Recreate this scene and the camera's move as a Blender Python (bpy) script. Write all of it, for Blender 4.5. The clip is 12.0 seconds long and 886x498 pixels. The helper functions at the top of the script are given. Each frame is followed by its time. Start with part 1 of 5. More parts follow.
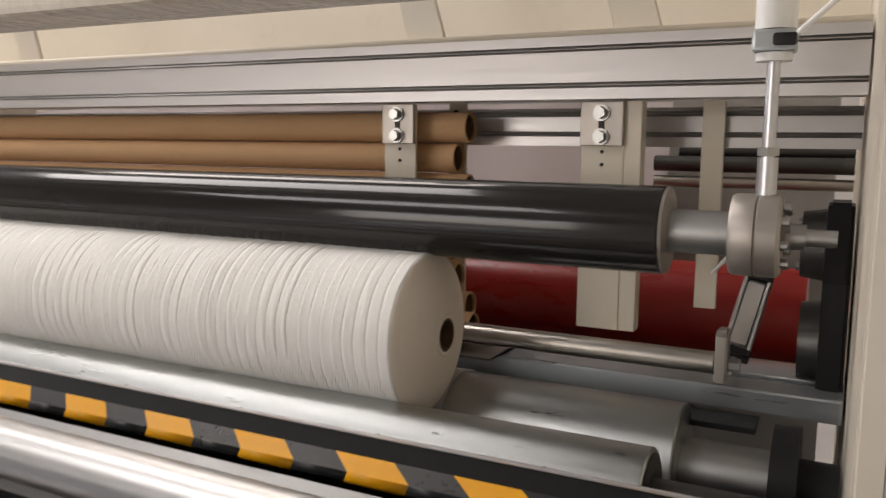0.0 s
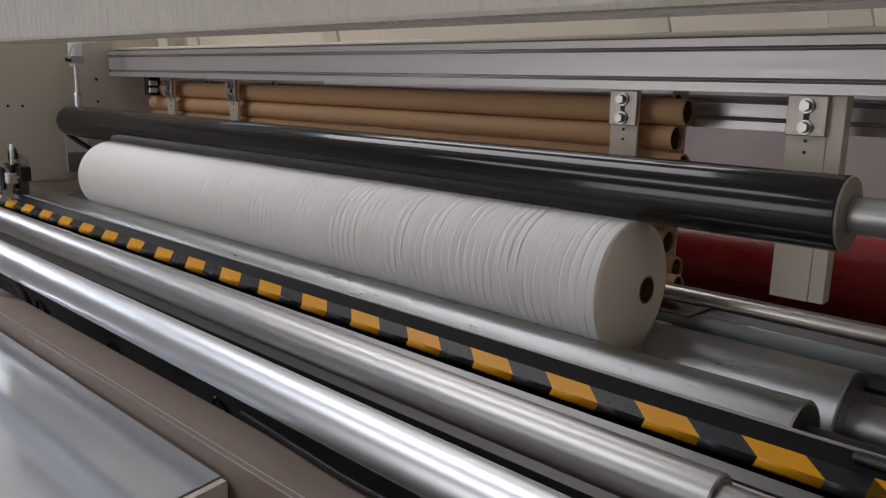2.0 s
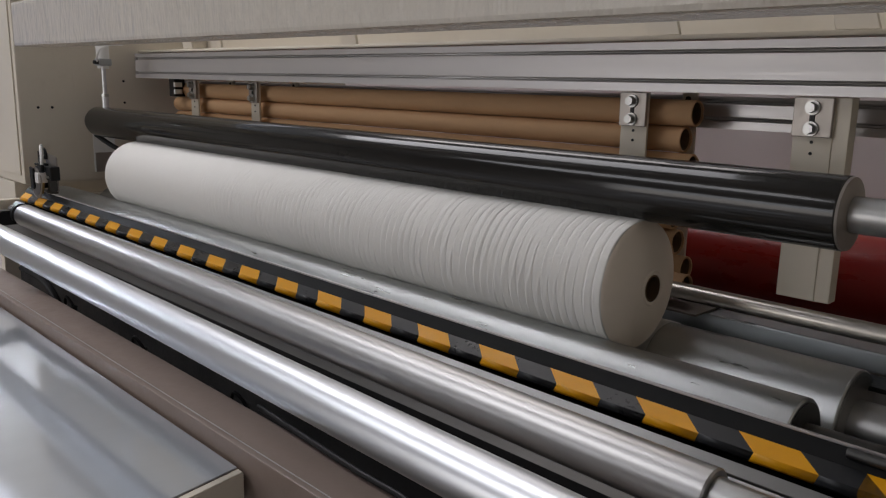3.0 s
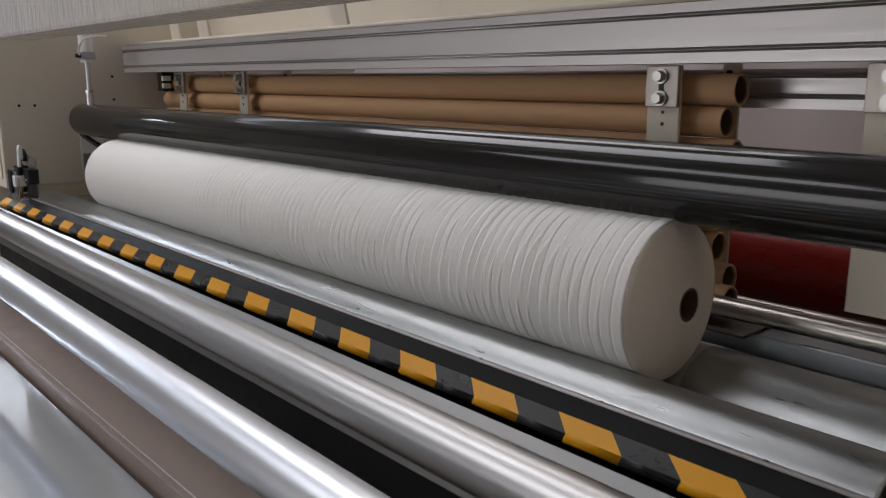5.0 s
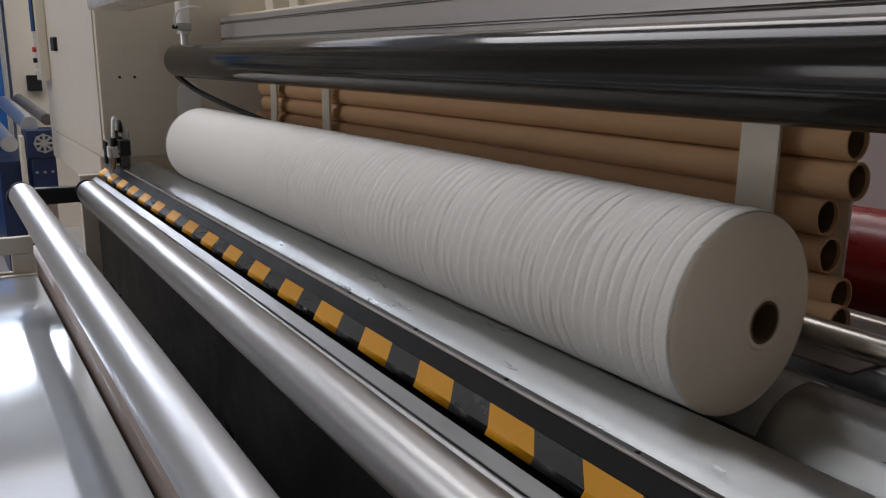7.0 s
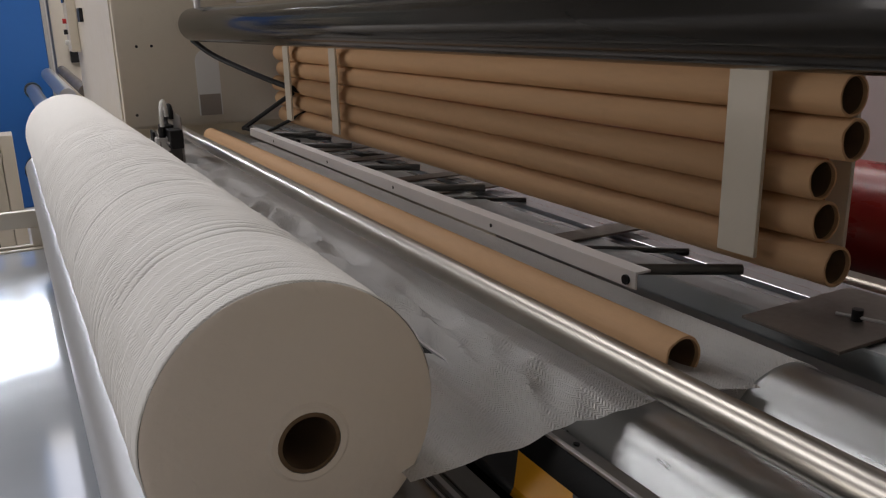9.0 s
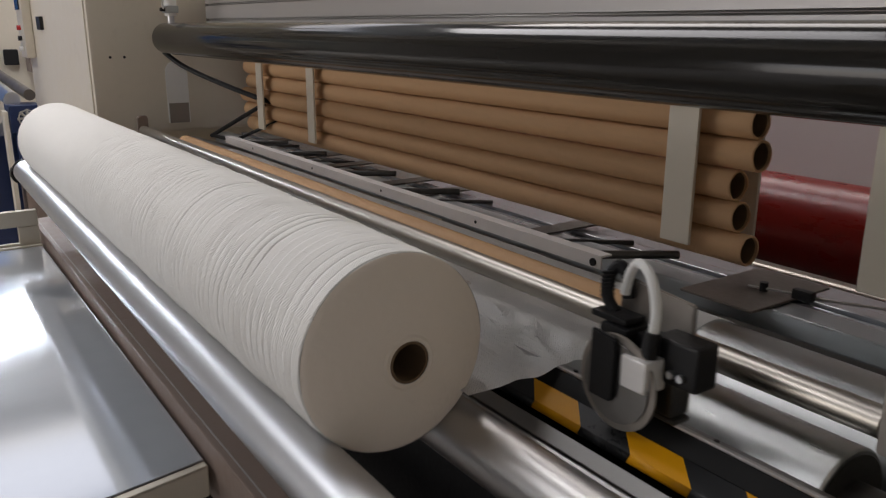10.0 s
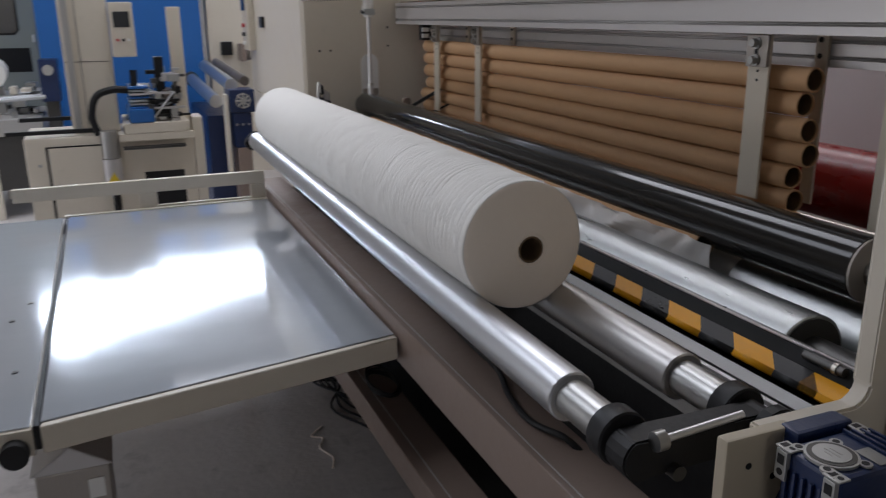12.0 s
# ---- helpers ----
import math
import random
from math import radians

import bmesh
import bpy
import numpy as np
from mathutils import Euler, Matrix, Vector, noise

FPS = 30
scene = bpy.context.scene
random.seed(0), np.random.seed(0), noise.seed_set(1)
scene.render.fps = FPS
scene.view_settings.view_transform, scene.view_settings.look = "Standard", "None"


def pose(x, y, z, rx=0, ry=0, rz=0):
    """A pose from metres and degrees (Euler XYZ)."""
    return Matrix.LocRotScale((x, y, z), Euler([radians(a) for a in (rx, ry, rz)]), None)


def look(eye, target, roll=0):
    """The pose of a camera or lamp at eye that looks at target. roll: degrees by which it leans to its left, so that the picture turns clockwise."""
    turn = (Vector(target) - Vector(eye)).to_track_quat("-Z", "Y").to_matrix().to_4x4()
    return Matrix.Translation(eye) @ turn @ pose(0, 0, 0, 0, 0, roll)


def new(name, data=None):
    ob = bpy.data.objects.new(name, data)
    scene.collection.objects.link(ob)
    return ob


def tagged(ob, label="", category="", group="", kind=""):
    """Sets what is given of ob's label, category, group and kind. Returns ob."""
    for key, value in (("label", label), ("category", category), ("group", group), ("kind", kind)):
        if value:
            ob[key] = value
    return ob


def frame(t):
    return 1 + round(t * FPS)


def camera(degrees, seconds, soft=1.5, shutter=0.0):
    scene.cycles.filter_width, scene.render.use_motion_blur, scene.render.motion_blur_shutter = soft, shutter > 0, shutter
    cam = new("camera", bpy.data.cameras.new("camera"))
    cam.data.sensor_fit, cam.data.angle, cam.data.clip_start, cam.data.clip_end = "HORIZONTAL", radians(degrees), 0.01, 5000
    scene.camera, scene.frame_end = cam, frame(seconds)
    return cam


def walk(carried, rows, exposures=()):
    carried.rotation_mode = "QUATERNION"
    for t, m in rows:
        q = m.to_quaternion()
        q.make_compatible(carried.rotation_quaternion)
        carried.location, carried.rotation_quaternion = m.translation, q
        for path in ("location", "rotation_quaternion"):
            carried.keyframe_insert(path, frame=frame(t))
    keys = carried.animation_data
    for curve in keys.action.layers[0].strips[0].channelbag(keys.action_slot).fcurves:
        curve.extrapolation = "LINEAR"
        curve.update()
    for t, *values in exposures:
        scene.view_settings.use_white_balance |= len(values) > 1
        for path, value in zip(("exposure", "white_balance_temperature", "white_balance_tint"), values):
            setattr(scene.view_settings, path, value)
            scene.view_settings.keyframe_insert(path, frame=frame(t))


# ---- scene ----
cam = camera(57.7, 12.0, soft=1.2, shutter=0.35)
PATH = [
    (0, (-0.028, 0.035, 1.568), (-0.909, 1.809, 1.294), 0.4),
    (0.5, (0.02, -0.035, 1.594), (-1.031, 1.624, 1.216), 0.6),
    (1, (0.121, -0.098, 1.619), (-1.175, 1.375, 1.228), 0.5),
    (1.5, (0.156, -0.142, 1.634), (-1.198, 1.274, 1.234), 0.7),
    (2, (0.181, -0.199, 1.64), (-1.174, 1.215, 1.237), 1.4),
    (2.5, (0.234, -0.204, 1.649), (-1.162, 1.17, 1.243), 1.4),
    (4.3, (0.178, -0.205, 1.638), (-1.224, 1.162, 1.23), 0.9),
    (4.5, (0.158, -0.157, 1.624), (-1.248, 1.206, 1.217), 0.7),
    (5, (0.064, 0.072, 1.605), (-1.39, 1.383, 1.195), 0.1),
    (5.5, (0.03, 0.191, 1.607), (-1.528, 1.369, 1.177), -1.4),
    (6, (0.022, 0.229, 1.594), (-1.549, 1.381, 1.141), -1.3),
    (6.5, (-0.004, 0.302, 1.592), (-1.631, 1.368, 1.128), -1.2),
    (7, (-0.011, 0.343, 1.577), (-1.656, 1.386, 1.123), 0.6),
    (7.2, (-0.011, 0.355, 1.583), (-1.66, 1.385, 1.116), 0.3),
    (8.8, (-0.005, 0.5, 1.575), (-1.704, 1.407, 1.037), -1.2),
    (9, (-0.001, 0.508, 1.575), (-1.697, 1.417, 1.029), -1.3),
    (9.5, (0.041, 0.416, 1.604), (-1.632, 1.367, 1.058), -1.1),
    (10, (0.196, 0.202, 1.637), (-1.397, 1.286, 1.103), 0.2),
    (10.5, (0.389, 0.125, 1.684), (-1.213, 1.187, 1.131), -0.4),
    (11, (0.542, 0.016, 1.706), (-1.08, 1.044, 1.147), -0.7),
    (11.5, (0.637, -0.072, 1.676), (-1.032, 0.877, 1.115), -0.9),
    (12, (0.783, -0.067, 1.692), (-0.992, 0.663, 1.129), -0.5),
]
EXPOSE = [(0, 0.78, 7350, 16), (0.5, 0.48, 6900, 15), (1, 0.1, 6700, 15), (1.5, 0.0, 6650, 15), (2.5, -0.05, 6700, 15), (4.5, -0.05, 6700, 15), (5.5, 0.05, 6600, 15), (7, -0.15, 6700, 15),
          (8.8, 0.0, 6950, 16), (9.5, 0.15, 6900, 15), (10, 0.1, 6900, 15), (10.5, 0.05, 6850, 15), (11, 0.05, 6700, 15), (11.5, -0.05, 6500, 15), (12, -0.1, 6350, 15)]
walk(cam, [(t, look(eye, target, roll)) for t, eye, target, roll in PATH], EXPOSE)

# ---- light ----
world = bpy.data.worlds.new("world")
scene.world = world
world.use_nodes = True
wn = world.node_tree
sky = wn.nodes.new("ShaderNodeTexSky")
sky.sky_type, sky.sun_disc = "NISHITA", False
sky.sun_elevation, sky.sun_rotation = radians(50), radians(200)
wn.links.new(sky.outputs["Color"], wn.nodes["Background"].inputs["Color"])
wn.nodes["Background"].inputs["Strength"].default_value = 0.12
scene.view_settings.exposure = 0.0


def area_light(name, m, sx, sy, power, colour=(1, 1, 1), spread=180):
    data = bpy.data.lights.new(name, "AREA")
    data.shape, data.size, data.size_y, data.energy, data.color = "RECTANGLE", sx, sy, power, colour
    data.spread = radians(spread)
    ob = new(name, data)
    ob.matrix_world = m
    return ob


# daylight through the roof lights and the sloping gable glazing at the end of the hall
area_light("skylight_front", pose(-4.75, -3.2, 5.55), 4.3, 2.6, 140, (0.93, 0.97, 1.0))
area_light("skylight_over", pose(-4.65, 1.15, 5.55), 4.5, 1.7, 118, (0.96, 0.98, 1.0))
# unseen roof lamp added so that the table mirrors something bright
area_light("table_fill", pose(-10.4, 2.7, 5.55), 2.3, 4.6, 34, (1.0, 0.96, 0.9))
area_light("skylight_rear", pose(-4.75, 4.2, 5.55), 4.3, 1.8, 85, (1.0, 0.97, 0.93))
area_light("gable_light", look((-11.86, 0.5, 4.06), (-2.5, 0.5, 1.2)) @ pose(0, 0, 0, 0, 0, 11.5), 3.6, 0.62, 76, (0.78, 0.89, 1.0), 120)
# unseen fill added from the south to lift the floor under the table
area_light("south_fill", look((-5.4, -8.9, 2.0), (-2.5, 0.0, 0.8)), 3.6, 3.6, 118, (0.95, 0.97, 1.0))
# unseen warm fill added from the east for the log's end face
area_light("east_fill", look((8.9, -1.6, 2.4), (-2.0, 1.2, 1.2)), 3.4, 2.8, 32, (1.0, 0.92, 0.82))


# ---- materials ----
def mat(name, colour, rough=0.5, metal=0.0, var=0.12, scale=6.0, bump=0.0, bump_scale=60.0, rough_var=0.1,
        stretch=(1, 1, 1), stains=0.0, stain_colour=(0.1, 0.08, 0.06), coat=0.0):
    m = bpy.data.materials.new(name)
    m.use_nodes = True
    nt = m.node_tree
    nd, ln = nt.nodes, nt.links
    bs = nd["Principled BSDF"]
    bs.inputs["Metallic"].default_value = metal
    bs.inputs["Coat Weight"].default_value = coat
    tc = nd.new("ShaderNodeTexCoord")
    mp = nd.new("ShaderNodeMapping")
    mp.inputs["Scale"].default_value = stretch
    ln.new(tc.outputs["Object"], mp.inputs["Vector"])
    n1 = nd.new("ShaderNodeTexNoise")
    n1.inputs["Scale"].default_value, n1.inputs["Detail"].default_value = scale, 6
    ln.new(mp.outputs["Vector"], n1.inputs["Vector"])
    n2 = nd.new("ShaderNodeTexNoise")
    n2.inputs["Scale"].default_value, n2.inputs["Detail"].default_value = scale * 9, 4
    ln.new(mp.outputs["Vector"], n2.inputs["Vector"])
    ramp = nd.new("ShaderNodeMix")
    ramp.data_type = "RGBA"
    ramp.inputs[6].default_value = (*[c * (1 - var) for c in colour], 1)
    ramp.inputs[7].default_value = (*[min(1, c * (1 + var)) for c in colour], 1)
    mixf = nd.new("ShaderNodeMath")
    mixf.operation = "MULTIPLY_ADD"
    ln.new(n2.outputs["Fac"], mixf.inputs[0])
    mixf.inputs[1].default_value = 0.5
    half = nd.new("ShaderNodeMath")
    half.operation = "MULTIPLY"
    half.inputs[1].default_value = 0.5
    ln.new(n1.outputs["Fac"], half.inputs[0])
    ln.new(half.outputs[0], mixf.inputs[2])
    ln.new(mixf.outputs[0], ramp.inputs[0])
    col = ramp.outputs[2]
    if stains:
        n3 = nd.new("ShaderNodeTexNoise")
        n3.inputs["Scale"].default_value, n3.inputs["Detail"].default_value = scale * 2.3, 8
        n3.inputs["Roughness"].default_value = 0.7
        ln.new(tc.outputs["Object"], n3.inputs["Vector"])
        rg = nd.new("ShaderNodeMapRange")
        rg.inputs[1].default_value, rg.inputs[2].default_value = 0.58, 0.75
        rg.inputs[4].default_value = stains
        ln.new(n3.outputs["Fac"], rg.inputs[0])
        mx = nd.new("ShaderNodeMix")
        mx.data_type = "RGBA"
        ln.new(rg.outputs[0], mx.inputs[0])
        ln.new(col, mx.inputs[6])
        mx.inputs[7].default_value = (*stain_colour, 1)
        col = mx.outputs[2]
    ln.new(col, bs.inputs["Base Color"])
    rr = nd.new("ShaderNodeMapRange")
    rr.inputs[1].default_value, rr.inputs[2].default_value = 0.3, 0.7
    rr.inputs[3].default_value, rr.inputs[4].default_value = max(0.02, rough - rough_var), min(1, rough + rough_var)
    ln.new(mixf.outputs[0], rr.inputs[0])
    ln.new(rr.outputs[0], bs.inputs["Roughness"])
    if bump:
        n4 = nd.new("ShaderNodeTexNoise")
        n4.inputs["Scale"].default_value, n4.inputs["Detail"].default_value = bump_scale, 5
        ln.new(mp.outputs["Vector"], n4.inputs["Vector"])
        bp = nd.new("ShaderNodeBump")
        bp.inputs["Strength"].default_value, bp.inputs["Distance"].default_value = bump, 0.01
        ln.new(n4.outputs["Fac"], bp.inputs["Height"])
        ln.new(bp.outputs["Normal"], bs.inputs["Normal"])
    return m


def matt(m, specular):
    m.node_tree.nodes["Principled BSDF"].inputs["Specular IOR Level"].default_value = specular
    return m


CREAM = mat("cream_paint", (0.66, 0.60, 0.50), 0.42, var=0.05, scale=3, bump=0.04, bump_scale=90, stains=0.25, stain_colour=(0.42, 0.37, 0.3))
# cream-brown frame paint, darkened to hold the shade low in the machine
CREAM_SHADED = mat("shaded_cream_paint", (0.25, 0.19, 0.16), 0.38, var=0.08, scale=4, bump=0.05, stains=0.35, stain_colour=(0.12, 0.095, 0.08))
WRAPPED = mat("filmed_paint", (0.62, 0.57, 0.49), 0.16, var=0.12, scale=6, bump=0.8, bump_scale=24, stretch=(1.7, 1, 0.55))
CHROME = mat("ground_steel", (0.63, 0.64, 0.66), 0.37, 1.0, var=0.02, scale=3, rough_var=0.008, stretch=(3, 0.15, 0.15))
CHROME_WORN = mat("worn_ground_steel", (0.45, 0.44, 0.43), 0.38, 1.0, var=0.03, scale=3, rough_var=0.01, stretch=(3, 0.15, 0.15), stains=0.15, stain_colour=(0.36, 0.33, 0.30))
CHROME_DULL = mat("turned_steel", (0.42, 0.42, 0.41), 0.36, 1.0, var=0.1, scale=3, rough_var=0.06, stretch=(4, 1, 1), stains=0.15, stain_colour=(0.2, 0.19, 0.17))
SHINY = mat("polished_shaft", (0.44, 0.41, 0.365), 0.36, 1.0, var=0.1, scale=4, stretch=(0.2, 2, 2), stains=0.25, stain_colour=(0.3, 0.25, 0.19))
DRUM = mat("drum_steel", (0.44, 0.455, 0.45), 0.32, 1.0, var=0.08, scale=3, rough_var=0.07, stretch=(0.3, 2, 2), bump=0.12, bump_scale=700, stains=0.12, stain_colour=(0.3, 0.3, 0.29))
DARK_STEEL = mat("dark_steel", (0.09, 0.088, 0.085), 0.4, 0.8, var=0.2, scale=8, stains=0.3, stain_colour=(0.04, 0.035, 0.03))
BLACK = matt(mat("black_plastic", (0.014, 0.014, 0.015), 0.45, var=0.25, scale=14, bump=0.05), 0.25)
STRAP = mat("brown_steel_strap", (0.13, 0.11, 0.095), 0.45, 0.4, var=0.2, scale=9, stains=0.35, stain_colour=(0.10, 0.08, 0.065))
RUBBER = matt(mat("black_rubber", (0.018, 0.017, 0.0155), 0.14, var=0.2, scale=3, rough_var=0.04, stretch=(0.2, 2, 2), coat=0.22, stains=0.12, stain_colour=(0.04, 0.037, 0.033)), 0.22)
RUBBER.node_tree.nodes["Principled BSDF"].inputs["Coat Roughness"].default_value = 0.05
TRACKBLACK = matt(mat("track_black", (0.011, 0.011, 0.011), 0.55, var=0.25, scale=14, bump=0.05, stains=0.2, stain_colour=(0.03, 0.028, 0.026)), 0.12)
CHANNEL = mat("channel_steel", (0.17, 0.165, 0.16), 0.4, 0.6, var=0.15, scale=5, stretch=(0.2, 3, 3), stains=0.3, stain_colour=(0.08, 0.075, 0.07))
GUARD = mat("guard_steel", (0.25, 0.245, 0.24), 0.38, 0.9, var=0.15, scale=5, stretch=(0.3, 3, 3), stains=0.2, stain_colour=(0.2, 0.19, 0.18))
BRASS = mat("brass", (0.52, 0.36, 0.14), 0.35, 1.0, var=0.12, scale=30)
BRIGHT_ALU = mat("bright_aluminium", (0.76, 0.745, 0.73), 0.45, 0.3, var=0.06, scale=5, stretch=(0.2, 4, 4))
ALU = mat("aluminium", (0.53, 0.515, 0.51), 0.42, 0.6, var=0.05, scale=4, stretch=(0.1, 6, 6), bump=0.02, bump_scale=80)
SHEET = mat("galvanised_sheet", (0.62, 0.66, 0.71), 0.085, 0.55, var=0.07, scale=1.8, rough_var=0.02, stretch=(1, 0.4, 1), bump=0.012, bump_scale=2.2, stains=0.06, stain_colour=(0.5, 0.5, 0.5))
ZINC = mat("zinc_plate", (0.36, 0.33, 0.30), 0.42, 0.7, var=0.12, scale=12, bump=0.03)
CARD = mat("cardboard", (0.60, 0.37, 0.20), 0.75, var=0.12, scale=7, bump=0.06, bump_scale=120, stretch=(0.4, 2, 2), stains=0.12, stain_colour=(0.3, 0.17, 0.08))
# the same cardboard with the shade inside the tubes put into its colour
CARD_SHADED = mat("shaded_cardboard", (0.16, 0.10, 0.055), 0.85, var=0.15, scale=10)
YELLOW = matt(mat("yellow_tape", (0.80, 0.36, 0.005), 0.38, var=0.08, scale=9, stains=0.3, stain_colour=(0.46, 0.21, 0.012), bump=0.03), 0.35)
BLACKTAPE = matt(mat("black_tape", (0.018, 0.019, 0.021), 0.33, var=0.25, scale=12, stains=0.18, stain_colour=(0.07, 0.07, 0.07)), 0.35)
RED = mat("red_rubber", (0.31, 0.018, 0.014), 0.32, var=0.12, scale=4, stretch=(0.3, 1, 1))
BLUE = mat("blue_paint", (0.012, 0.11, 0.36), 0.4, var=0.08, scale=2, bump=0.02)
NAVY = mat("navy_paint", (0.007, 0.02, 0.075), 0.35, var=0.15, scale=14, bump=0.05, stains=0.2, stain_colour=(0.05, 0.06, 0.09))
STEELBLUE = mat("grey_blue_rail", (0.40, 0.43, 0.445), 0.35, 0.7, var=0.12, scale=5, stretch=(0.2, 2, 2))
WHITEPL = mat("white_plastic", (0.78, 0.78, 0.76), 0.4, var=0.04)
NYLON = mat("nylon_block", (0.46, 0.40, 0.30), 0.45, var=0.08, scale=9, bump=0.04, stains=0.2, stain_colour=(0.5, 0.44, 0.32))
CONCRETE = mat("concrete", (0.55, 0.52, 0.50), 0.6, var=0.22, scale=2.2, bump=0.25, bump_scale=35, stains=0.55, stain_colour=(0.17, 0.16, 0.155))
WALLPAINT = mat("hall_wall", (0.60, 0.57, 0.53), 0.7, var=0.08, scale=0.8, bump=0.05)
ROOFMAT = mat("roof_sheet", (0.36, 0.37, 0.38), 0.5, 0.1, var=0.08, scale=0.6)
GREY = mat("grey_paint", (0.36, 0.35, 0.33), 0.45, var=0.08, scale=3)
GREENGREY = mat("green_grey_paint", (0.25, 0.27, 0.245), 0.45, var=0.08, scale=2, stains=0.2, stain_colour=(0.16, 0.16, 0.15))
GLASS_DARK = mat("dark_glass", (0.03, 0.032, 0.035), 0.12, var=0.3, scale=3)
LABEL = mat("label_silver", (0.4, 0.4, 0.39), 0.35, 0.6, var=0.1, scale=20)
SIGN = mat("warning_yellow", (0.75, 0.55, 0.03), 0.4, var=0.05)
REDBTN = mat("red_plastic", (0.5, 0.02, 0.02), 0.35)


def paper_material(name, strength, colour, creases=0.0):
    """Embossed tissue: a fine herringbone, fibre grain and, on wound paper, cross creases."""
    m = mat(name, colour, 0.9, var=0.03, scale=5, rough_var=0.03)
    nd, ln = m.node_tree.nodes, m.node_tree.links

    def calc(op, a, b=None, c=None):
        n = nd.new("ShaderNodeMath")
        n.operation = op
        for k, v in enumerate((a, b, c)):
            if isinstance(v, (int, float)):
                n.inputs[k].default_value = v
            elif v is not None:
                ln.new(v, n.inputs[k])
        return n.outputs[0]

    tc = nd.new("ShaderNodeTexCoord")
    sep = nd.new("ShaderNodeSeparateXYZ")
    ln.new(tc.outputs["Object"], sep.inputs[0])
    across = calc("ADD", sep.outputs["Y"], calc("MULTIPLY", sep.outputs["Z"], 0.8))
    zig = calc("ADD", calc("PINGPONG", calc("ADD", across, 5.0), 0.007), calc("MULTIPLY", sep.outputs["X"], 1.0))
    herring = calc("SINE", calc("MULTIPLY", zig, 2 * math.pi / 0.0048))
    n1 = nd.new("ShaderNodeTexNoise")
    n1.inputs["Scale"].default_value, n1.inputs["Detail"].default_value = 170, 4
    n2 = nd.new("ShaderNodeTexNoise")
    n2.inputs["Scale"].default_value, n2.inputs["Detail"].default_value = 9, 3
    for n in (n1, n2):
        ln.new(tc.outputs["Object"], n.inputs["Vector"])
    height = calc("MULTIPLY_ADD", calc("MULTIPLY", herring, n2.outputs["Fac"]), 0.7, n1.outputs["Fac"])
    bp = nd.new("ShaderNodeBump")
    bp.inputs["Strength"].default_value, bp.inputs["Distance"].default_value = strength, 0.0025
    ln.new(height, bp.inputs["Height"])
    if creases:
        w = nd.new("ShaderNodeTexWave")
        w.wave_type, w.bands_direction, w.wave_profile = "BANDS", "X", "SIN"
        w.inputs["Scale"].default_value, w.inputs["Distortion"].default_value = 14.5, 1.6
        w.inputs["Detail"].default_value, w.inputs["Detail Scale"].default_value = 2.0, 0.55
        ln.new(tc.outputs["Object"], w.inputs["Vector"])
        n3 = nd.new("ShaderNodeTexNoise")
        n3.inputs["Scale"].default_value, n3.inputs["Detail"].default_value = 6, 3
        ln.new(tc.outputs["Object"], n3.inputs["Vector"])
        rg = nd.new("ShaderNodeMapRange")
        rg.inputs[1].default_value, rg.inputs[2].default_value = 0.30, 0.50
        ln.new(n3.outputs["Fac"], rg.inputs[0])
        along = nd.new("ShaderNodeMapRange")
        along.inputs[1].default_value, along.inputs[2].default_value = -2.5, -1.9
        ln.new(sep.outputs["X"], along.inputs[0])
        b2 = nd.new("ShaderNodeBump")
        b2.inputs["Strength"].default_value, b2.inputs["Distance"].default_value = creases, 0.0045
        ln.new(calc("MULTIPLY", calc("MULTIPLY", calc("POWER", w.outputs["Fac"], 11.0), -1.0), calc("MULTIPLY", rg.outputs[0], along.outputs[0])), b2.inputs["Height"])
        ln.new(bp.outputs["Normal"], b2.inputs["Normal"])
        bp = b2
    ln.new(bp.outputs["Normal"], nd["Principled BSDF"].inputs["Normal"])
    return m


PAPER = paper_material("tissue_paper", 0.28, (0.77, 0.755, 0.715), 0.42)
PAPER_WEB = paper_material("tissue_web", 0.9, (0.86, 0.84, 0.815))
# thin tissue lets part of the light through
nodes, links = PAPER_WEB.node_tree.nodes, PAPER_WEB.node_tree.links
thin = nodes.new("ShaderNodeBsdfTranslucent")
thin.inputs["Color"].default_value = (0.80, 0.77, 0.74, 1)
both = nodes.new("ShaderNodeMixShader")
both.inputs[0].default_value = 0.35
links.new(nodes["Principled BSDF"].outputs[0], both.inputs[1])
links.new(thin.outputs[0], both.inputs[2])
links.new(both.outputs[0], nodes["Material Output"].inputs["Surface"])
PLAIN_WEB = mat("plain_web", (0.62, 0.57, 0.57), 0.9, var=0.04, scale=3)
PAPER_END = mat("tissue_edge", (0.88, 0.785, 0.68), 0.95, var=0.03, scale=5, bump=0.12, bump_scale=90)


# ---- mesh helpers ----
def finish(bm, angle=0.6):
    bmesh.ops.recalc_face_normals(bm, faces=bm.faces)
    for f in bm.faces:
        f.smooth = True
    for e in bm.edges:
        if len(e.link_faces) == 2 and e.calc_face_angle(0) > angle:
            e.smooth = False


def flatten(bm):
    # broad plane faces beside narrow bevel strips stay flat
    least = {f: min(e.calc_length() for e in f.edges) for f in bm.faces}
    for f, s in least.items():
        if s > 0.008 and any(least[g] < 0.3 * s for e in f.edges for g in e.link_faces if g is not f):
            f.smooth = False


def part(name, bm, material, parent=None, label=""):
    finish(bm)
    if len(bm.faces) < 400:
        flatten(bm)
    me = bpy.data.meshes.new(name)
    bm.to_mesh(me)
    bm.free()
    me.materials.append(material)
    ob = new(name, me)
    if parent is not None:
        ob.parent = parent
    if label:
        ob["label"] = label
    return ob


